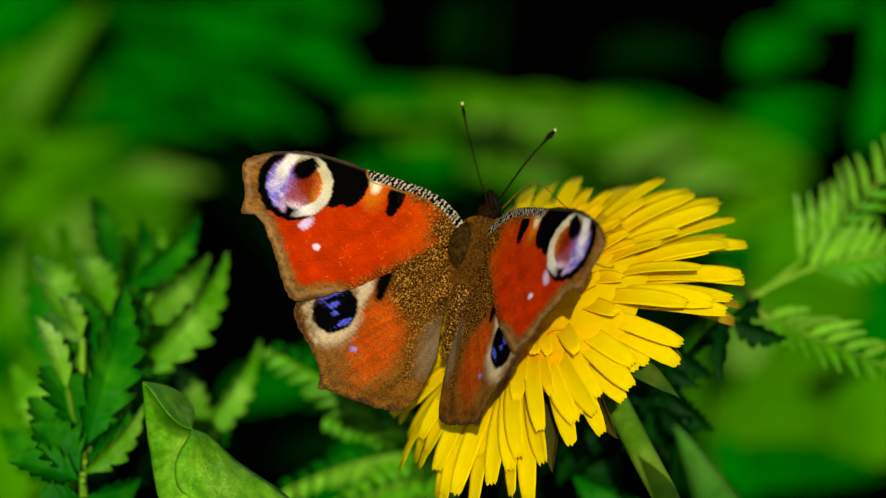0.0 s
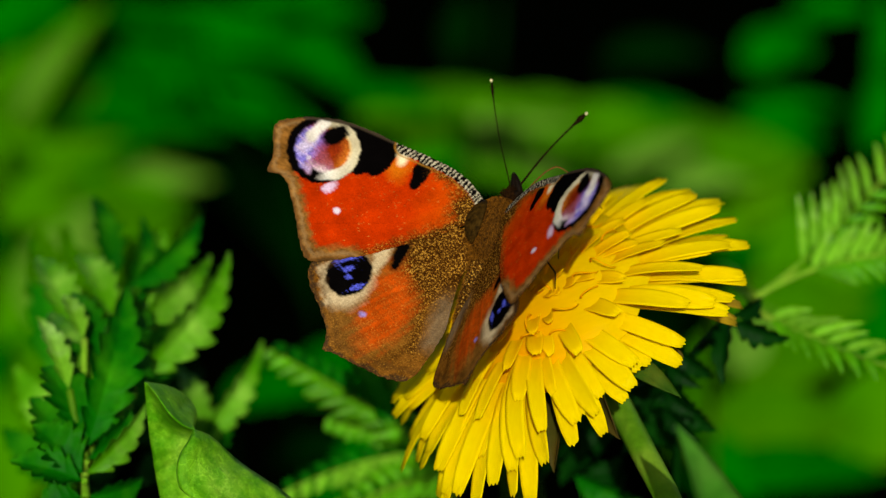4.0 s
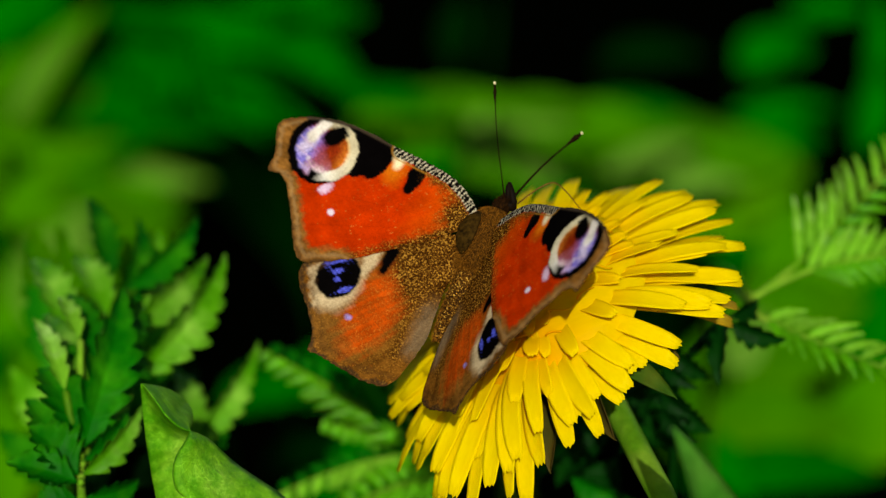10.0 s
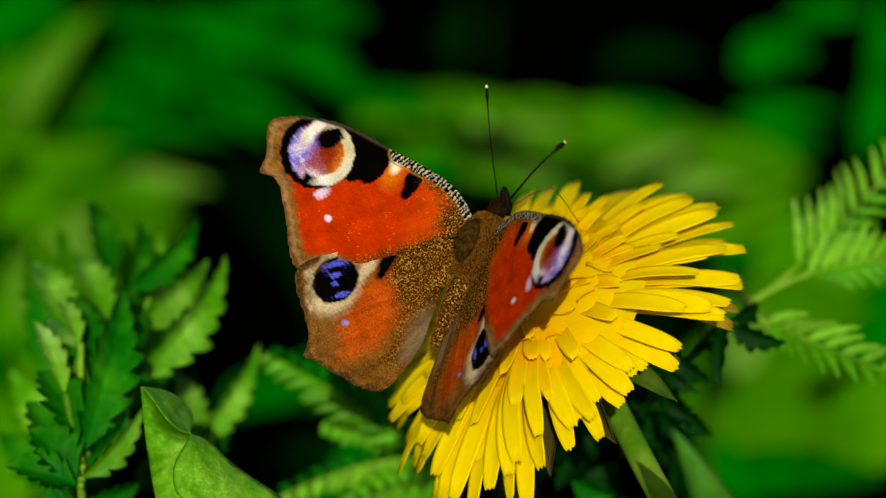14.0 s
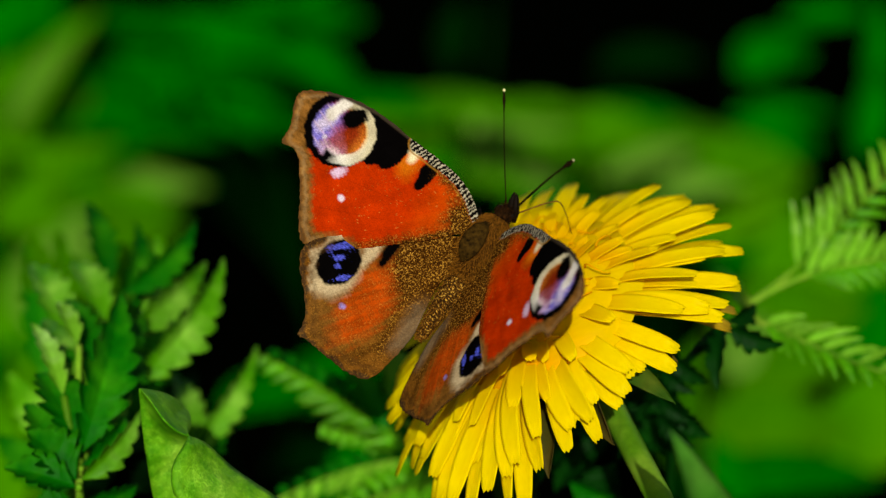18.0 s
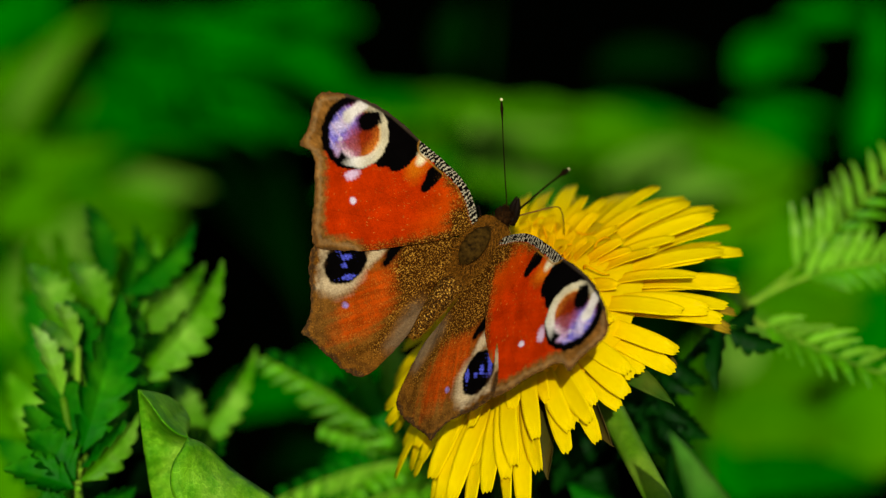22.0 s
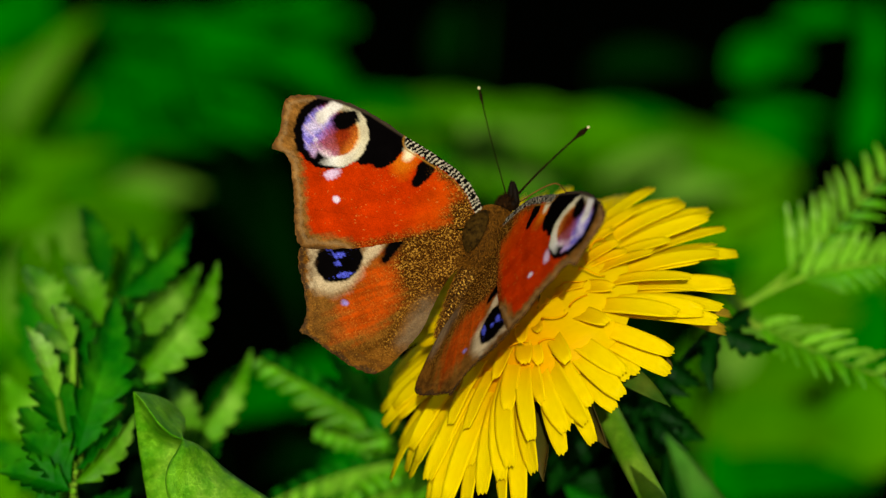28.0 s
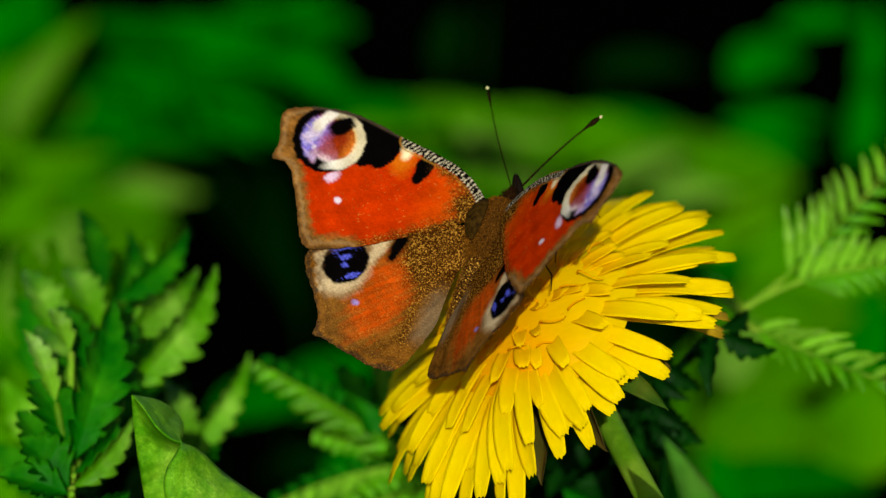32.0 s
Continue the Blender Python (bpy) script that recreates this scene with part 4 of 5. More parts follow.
    col = lay(col, soft(ellipse(p, q, 18.1, -3.7, 0.48, 0.38, 20) + n * 0.5, 0.3), (0.80, 0.66, 0.80))
    return np.concatenate([col, dust[:, None]], 1)


def hind_pattern(p, q):
    """Colour of the hindwing's upper side, and how much gold dust lies on it."""
    n = ripple(p, q, 1.5, 1.1) * 0.25 + ripple(p, q, 6.0, 0.4) * 0.08
    g = grain(p, q, 0.17, 2.0)
    ang = np.arctan2(q, p + 3)
    fan = np.sin(ang * 70 + 2 * n) * 0.6 + np.sin(ang * 31 + 1.0) * 0.4
    col = np.array((0.18, 0.068, 0.009)) * (0.85 + 0.35 * grain(p, q, 0.25, 5.0) + 0.3 * ripple(p, q, 0.9, 2.0) + 0.14 * fan)[:, None]
    col = lay(col, soft(ellipse(p, q, 14.0, -14.5, 4.0, 3.2, 40) + n * 2, 3.0) * 0.5, (0.27, 0.115, 0.022))
    col = lay(col, soft(ellipse(p, q, 8.4, -9.8, 3.4, 6.6, 14) + n * 2 + 0.7 * fan, 2.4) * 0.95, np.array((0.58, 0.072, 0.004)) * (0.90 + 0.13 * fan)[:, None])
    dust = soft(np.hypot(p - 1.5, (q - 0.5) * 0.85) - 8.0 + n * 2 + (g - 0.5) * 1.2, 2.6)
    dust = np.maximum(dust, 0.30 * (ripple(p, q, 2.2, 3.0) > -0.2) * soft(q + 4, 6.0))
    dust = np.maximum(dust, soft(line_distance(p, q, [(1.0, -1.0), (4.0, -6.0), (3.6, -15.0)]) - 0.8 + (g - 0.5) * 1.2, 1.4) * 0.8)
    grey = soft(p - 2.5 + 0.06 * (q + 8) + n, 1.8) * soft(q + 6, 3.0) * soft(-14.5 - q + n, 2.5) * 0.85
    col = lay(col, grey, np.array((0.19, 0.128, 0.070)) * (0.75 + 0.3 * g + 0.15 * fan)[:, None])
    dust = dust * (1 - 0.9 * grey)
    edge = line_distance(p, q, [(18.5, -5.6), (20.3, -7.8), (18.3, -11.9), (15.7, -15.6), (15.2, -18.4), (11.5, -18.9), (6.9, -19.7), (3.4, -19.4)])
    # eye spot with its cream ring
    e = ellipse(p, q, 14.9, -7.4, 2.95, 3.35, 30)
    halo = np.array((0.58, 0.43, 0.25)) * (0.8 + 0.3 * grain(p, q, 0.2, 9.0))[:, None]
    pale = np.maximum(soft(ellipse(p, q, 16.0, -8.1, 4.6, 4.5, 30) + n * 1.2, 1.4) * soft(0.95 - edge + n * 1.5, 0.9), soft(capsule(p, q, 11.3, -2.4, 11.7, -6.0, 1.2, 0.7) + n, 0.8))
    col = lay(col, pale, halo)
    bar = soft(capsule(p, q, 8.9, -0.5, 9.2, -4.6, 1.2, 0.7) + n, 0.6)
    black = np.maximum(bar, soft(e + n * 0.6, 0.35))
    col = lay(col, black, BLACK)
    dust = dust * (1 - np.maximum(pale, black))
    blue = np.array((0.10, 0.12, 0.80)) * (0.25 + 1.0 * g)[:, None]
    for cx, cy, rx, ry, tn in ((15.4, -5.4, 1.5, 0.5, -28), (15.0, -6.7, 0.7, 0.4, -20), (16.4, -7.0, 0.4, 0.25, 0), (13.4, -8.9, 0.35, 1.0, 60), (14.9, -7.9, 0.25, 0.2, 0)):
        col = lay(col, soft(ellipse(p, q, cx, cy, rx, ry, tn) + n * 1.6 + (g - 0.5) * 0.3, 0.25), blue)
    col = lay(col, soft(ellipse(p, q, 11.5, -12.3, 0.55, 0.4) + n * 0.4, 0.25), (0.34, 0.24, 0.62))
    scallop = 0.28 * np.abs(np.sin(ang * 14))
    col = lay(col, soft(np.abs(edge - 1.5 + n) - 0.35, 0.6) * 0.45, (0.07, 0.032, 0.010))
    col = lay(col, soft(edge - 0.30 - scallop + n * 1.4, 0.4) * 0.85, (0.03, 0.02, 0.012))
    return np.concatenate([col, dust[:, None]], 1)


def wing_mesh(name, ctrl, pattern, flip, centre, rings, per, camber, drop=0.0):
    """A thin wing: an upper sheet that carries the pattern, a dark lower sheet, and a rim between them."""
    line = smooth_outline(ctrl, per)
    rnd = np.random.RandomState(len(ctrl))
    far = np.hypot(line[:, 0], line[:, 1])
    fray = np.interp(np.arange(len(line)), np.arange(0, len(line), 3), rnd.uniform(-1, 1, len(range(0, len(line), 3))))
    c = np.array(centre)
    line = c + (line - c) * (1 + 0.010 * fray * (far > 12))[:, None]
    m = len(line)
    v = np.linspace(0, 1, rings + 1)[1:]
    pq = np.concatenate([c[None], (c + (line[None] - c) * v[:, None, None]).reshape(-1, 2)])
    p, q = pq[:, 0], pq[:, 1]
    col = np.clip(pattern(p, q), 0, 1)
    vein = np.sin(np.arctan2(q - 3, p + 4) * 34) * 0.05 * np.clip(np.hypot(p, q) / 8 - 0.4, 0, 1)
    z = camber * np.sin(np.clip(p / 30, 0, 1) * pi) - 0.0025 * (q + 2) ** 2 + vein + drop
    sx = -1.0 if flip else 1.0
    top = np.stack([p * sx, q, z], 1) * MM
    low = top.copy()
    low[:, 2] -= 0.09 * MM
    cnt = len(top)
    faces = []
    for k in range(m):
        k2 = (k + 1) % m
        faces.append((0, 1 + k2, 1 + k))
    for r in range(rings - 1):
        o = 1 + r * m
        for k in range(m):
            k2 = (k + 1) % m
            faces.append((o + k, o + k2, o + m + k2, o + m + k))
    down = [tuple(i + cnt for i in f[::-1]) for f in faces]
    o = 1 + (rings - 1) * m
    rim = [(o + k, o + (k + 1) % m, o + (k + 1) % m + cnt, o + k + cnt) for k in range(m)]
    allf = faces + down + rim
    if not flip:
        allf = [f[::-1] for f in allf]
    me = mesh_of(name, np.concatenate([top, low]), allf, WING)
    at = me.color_attributes.new("pattern", "FLOAT_COLOR", "POINT")
    under = np.array((0.0022, 0.0016, 0.0014)) * (0.5 + 1.0 * (np.sin((p * 1.0 + q * 0.35) * 16 + 3 * ripple(p, q, 1.3, 2)) > 0.2))[:, None]
    rgba = np.zeros((cnt * 2, 4))
    rgba[:cnt], rgba[cnt:, :3] = col, under
    at.data.foreach_set("color", rgba.ravel().astype(np.float32))
    return me


BODY = Matrix(((0.8872, 0.3036, -0.3474), (-0.1988, 0.9311, 0.3060), (0.4164, -0.2024, 0.8864)))
VIEW = Matrix((RIGHT, UP, BACK)).transposed()
BODY = Matrix([Vector(r) for r in BODY])
FORE_HINGE, HIND_HINGE = Vector((2.29, 0.885, 1.29)), Vector((1.71, -1.71, 0.85))
FEELER = {"l": Vector((-0.8, 9.2, -1.6)), "r": Vector((0.8, 9.2, -1.6))}


def turned(x, y, z):
    v = Vector((x, y, z))
    return Matrix.Rotation(radians(v.length), 3, v.normalized()) if v.length > 1e-6 else Matrix.Identity(3)


def body_pose(row):
    r = VIEW @ turned(*row[3:6]) @ BODY
    m = r.to_4x4()
    m.translation = FOCUS + (RIGHT * row[1] + UP * row[2]) * MM
    return m


def wing_pose(side, raised, pitch, sweep, hinge):
    w = Matrix.Rotation(-radians(raised), 3, "Y") @ Matrix.Rotation(radians(pitch), 3, "X") @ Matrix.Rotation(radians(sweep), 3, "Z")
    h = hinge.copy()
    if side == "l":
        mir = Matrix.Diagonal((-1, 1, 1))
        w = mir @ w @ mir
        h.x = -h.x
    m = w.to_4x4()
    m.translation = h * MM
    return m


def feeler_pose(side, x, y, z):
    return frame_of(FEELER[side] * MM, Vector((x, y, z)), (0, 0, 1))


def blob(rings, sides=20, rough=0.0, seed=1):
    """A rounded body through rings (y, z, half width, half height), in mm."""
    verts, faces = [], []
    for y, z, a, b in rings:
        for k in range(sides):
            t = 2 * pi * k / sides
            s = 1 + rough * noise.noise(Vector((y * 0.9, cos(t) * 2 + seed, sin(t) * 2)))
            verts.append((a * cos(t) * s * MM, y * MM, (z + b * sin(t) * s) * MM))
    for i in range(len(rings) - 1):
        for k in range(sides):
            a, b = i * sides + k, i * sides + (k + 1) % sides
            faces.append((a, b, b + sides, a + sides))
    faces.append(tuple(range(sides))[::-1])
    faces.append(tuple(range((len(rings) - 1) * sides, len(rings) * sides)))
    return verts, faces


def hair_mesh(name, rings, count, length, lean, mat, seed):
    """Short tapered hairs that stand on a rounded body."""
    rnd = random.Random(seed)
    verts, faces = [], []
    for _ in range(count):
        i = rnd.uniform(0, len(rings) - 1.001)
        k, f = int(i), i % 1
        y, z, a, b = (rings[k][j] + (rings[k + 1][j] - rings[k][j]) * f for j in range(4))
        t = rnd.uniform(-0.25, pi + 0.25)
        p = Vector((a * cos(t), y, z + b * sin(t)))
        nrm = Vector((cos(t), 0, sin(t)))
        d = (nrm + Vector((rnd.uniform(-0.4, 0.4), lean + rnd.uniform(-0.5, 0.5), rnd.uniform(-0.3, 0.3)))).normalized()
        L = length * rnd.uniform(0.5, 1.2)
        s = d.cross(Vector((rnd.uniform(-1, 1), rnd.uniform(-1, 1), 0.3))).normalized() * 0.035
        o = len(verts)
        q = p + d * L * 0.55
        e = q + (d + Vector((0, lean * 0.4, -0.25))).normalized() * L * 0.5
        verts += [(p - s) * MM, (p + s) * MM, (q + s * 0.7) * MM, (q - s * 0.7) * MM, e * MM]
        faces += [(o, o + 1, o + 2, o + 3), (o + 3, o + 2, o + 4)]
    return mesh_of(name, verts, faces, mat, False)


def build_butterfly():
    fly = thing("butterfly", body_pose(POSES[0]), "peacock butterfly with red wings and blue eye spots on the flower", "butterfly")
    parts_of = {"body": fly}
    thorax = [(-2.6, -0.4, 1.0, 1.2), (-1.6, -0.2, 1.8, 1.9), (0.5, 0.1, 2.3, 2.4), (3.0, 0.2, 2.4, 2.4), (5.2, -0.2, 2.0, 2.0), (6.6, -0.7, 1.4, 1.4), (7.0, -1.0, 0.8, 0.8)]
    v, f = blob(thorax, 22, 0.12)
    child("thorax", mesh_of("thorax", v, f, FUR), fly, None, "brown furry thorax")
    v, f = blob([(-1.0, 2.0, 0.2, 0.2), (-0.2, 2.4, 1.0, 0.45), (1.0, 2.7, 1.5, 0.55), (2.6, 2.8, 1.6, 0.55), (4.2, 2.5, 1.2, 0.5), (5.3, 1.9, 0.3, 0.2)], 18, 0.08)
    child("back_plate", mesh_of("back_plate", v, f, PLATE), fly, pose(-0.2 * MM, 0, 0.55 * MM), "dark olive plate on the back")
    abdomen = [(-1.6, -0.3, 1.0, 1.0), (-2.6, -0.3, 1.5, 1.5)]
    for k in range(1, 19):
        y = -2.6 - k * 0.55
        t = k / 18
        r = 1.6 * (1 - 0.55 * t ** 2.2) * (1 + 0.035 * (1 if k % 2 else -1))
        abdomen.append((y, -0.3 + 0.5 * t, r, r * 0.95))
    abdomen.append((-13.0, 0.2, 0.4, 0.4))
    v, f = blob(abdomen, 20, 0.05)
    child("abdomen", mesh_of("abdomen", v, f, FLECKED), fly, None, "dark brown ringed abdomen with gold flecks")
    head = [(6.2, -0.9, 1.0, 1.0), (7.0, -1.2, 1.15, 1.1), (7.9, -1.5, 1.1, 1.1), (8.7, -1.8, 0.8, 0.8), (9.1, -1.9, 0.35, 0.35)]
    v, f = blob(head, 16, 0.1, 3)
    hd = child("head", mesh_of("head", v, f, FUR_DARK), fly)
    for sx in (-1, 1):
        eye = [(-0.75, 0, 0.15, 0.15), (-0.55, 0, 0.6, 0.6), (0, 0, 0.75, 0.75), (0.55, 0, 0.6, 0.6), (0.75, 0, 0.15, 0.15)]
        v, f = blob(eye, 14)
        child("eye", mesh_of("eye", v, f, CHITIN), hd, pose(0.85 * sx * MM, 8.0 * MM, -1.7 * MM), "dark round eye")
        v, f = tube([Vector((x + 0.36 * w * sx, y, z)) * MM for x, y, z, w in ((0.9, 7.5, -2.3, 1), (0.65, 8.7, -1.7, 1.1), (0.3, 9.8, -1.1, 0.9), (0.0, 10.6, -0.8, 0.6), (-0.15, 11.0, -0.7, 0.4))], [0.42 * MM, 0.55 * MM, 0.46 * MM, 0.26 * MM, 0.05 * MM], 8)
        child("palp", mesh_of("palp", v, f, CHITIN), hd, None, "pointed furry palp")
    child("fur", hair_mesh("fur", thorax, 3600, 1.15, -0.7, FUR_GOLD, 5), fly, None, "golden brown hair on the thorax")["kind"] = "stuff"
    child("fur", hair_mesh("fur", abdomen, 1400, 0.5, -1.1, FUR_GOLD, 6), fly, None, "golden brown hair on the abdomen")["kind"] = "stuff"
    child("fur", hair_mesh("fur", head, 700, 0.7, 0.5, FUR_DARK, 7), fly, None, "dark hair on the head")["kind"] = "stuff"
    # wings: hind pair under the fore pair
    for side in ("l", "r"):
        flip = side == "l"
        me = wing_mesh("hindwing", HIND, hind_pattern, flip, (8.5, -8.5), 84, 18, 0.4, -0.36)
        parts_of["h" + side] = child("hindwing", me, fly, None, "brown hindwing with a red flush and a blue eye spot")
        me = wing_mesh("forewing", FORE, fore_pattern, flip, (15.5, 0.5), 96, 16, 0.6)
        parts_of["f" + side] = child("forewing", me, fly, None, "red forewing with a violet eye spot and brown border")
    # antennae
    for side in ("l", "r"):
        L = 15.5
        pts = [Vector((L * t, 0, 0.5 * sin(pi * t))) * MM for t in np.linspace(0, 0.97, 16)]
        v, f = tube(pts, [(0.65 if side == "l" else 1.2) * (0.14 - 0.03 * min(1, t * 2) + (0.26 * math.exp(-((t - 0.93) / 0.06) ** 2))) * MM for t in np.linspace(0, 1, 16)], 8)
        an = child("antenna", mesh_of("antenna", v, f, SHANK), fly, None, "thin dark antenna with a clubbed tip")
        v, f = blob([(-0.22, 0, 0.05, 0.05), (-0.1, 0, 0.2, 0.2), (0.1, 0, 0.2, 0.2), (0.25, 0, 0.05, 0.05)], 8)
        child("tip", mesh_of("tip", v, f, CREAM), an, pose(15.3 * MM, 0, 0, 0, 0, -90), "cream tip")
        parts_of["a" + side] = an
    # legs that stand on the florets, and the tongue
    for sx, a, b, c in ((1, (1.6, 4.6, -2.0), (5.6, 6.6, -2.2), (6.2, 3.2, -6.8)), (-1, (1.4, 4.6, -2.0), (4.2, 6.8, -3.4), (4.8, 5.2, -7.2)),
                        (1, (1.8, 1.6, -2.2), (5.4, 1.6, -3.2), (7.6, -1.2, -6.6)), (-1, (1.6, 1.6, -2.2), (4.6, 1.0, -4.0), (5.4, -0.8, -7.2))):
        A, B, C = (Vector((sx * q[0], q[1], q[2])) * MM for q in (a, b, c))
        D = C + Vector((0.6 * sx, -2.2, -0.3)) * MM
        v, f = tube([A, A.lerp(B, 0.5), B, B.lerp(C, 0.5), C, D], [0.2 * MM, 0.22 * MM, 0.16 * MM, 0.13 * MM, 0.11 * MM, 0.07 * MM], 7)
        child("leg", mesh_of("leg", v, f, CHITIN), fly, None, "thin dark jointed leg")
    pts = bezier(Vector((0.9, 8.8, -2.9)) * MM, Vector((2.2, 10.2, -2.6)) * MM, Vector((3.6, 12.2, -2.6)) * MM, Vector((4.4, 13.1, -3.6)) * MM, 8)
    pts += bezier(pts[-1], Vector((5.0, 13.6, -4.4)) * MM, Vector((5.4, 13.0, -6.4)) * MM, Vector((6.3, 10.9, -12.6)) * MM, 10)[1:]
    v, f = tube(pts, [0.11 * MM - 0.002 * MM * k for k in range(len(pts))], 7)
    child("proboscis", mesh_of("proboscis", v, f, TONGUE), fly, None, "thin bent feeding tongue")
    return parts_of


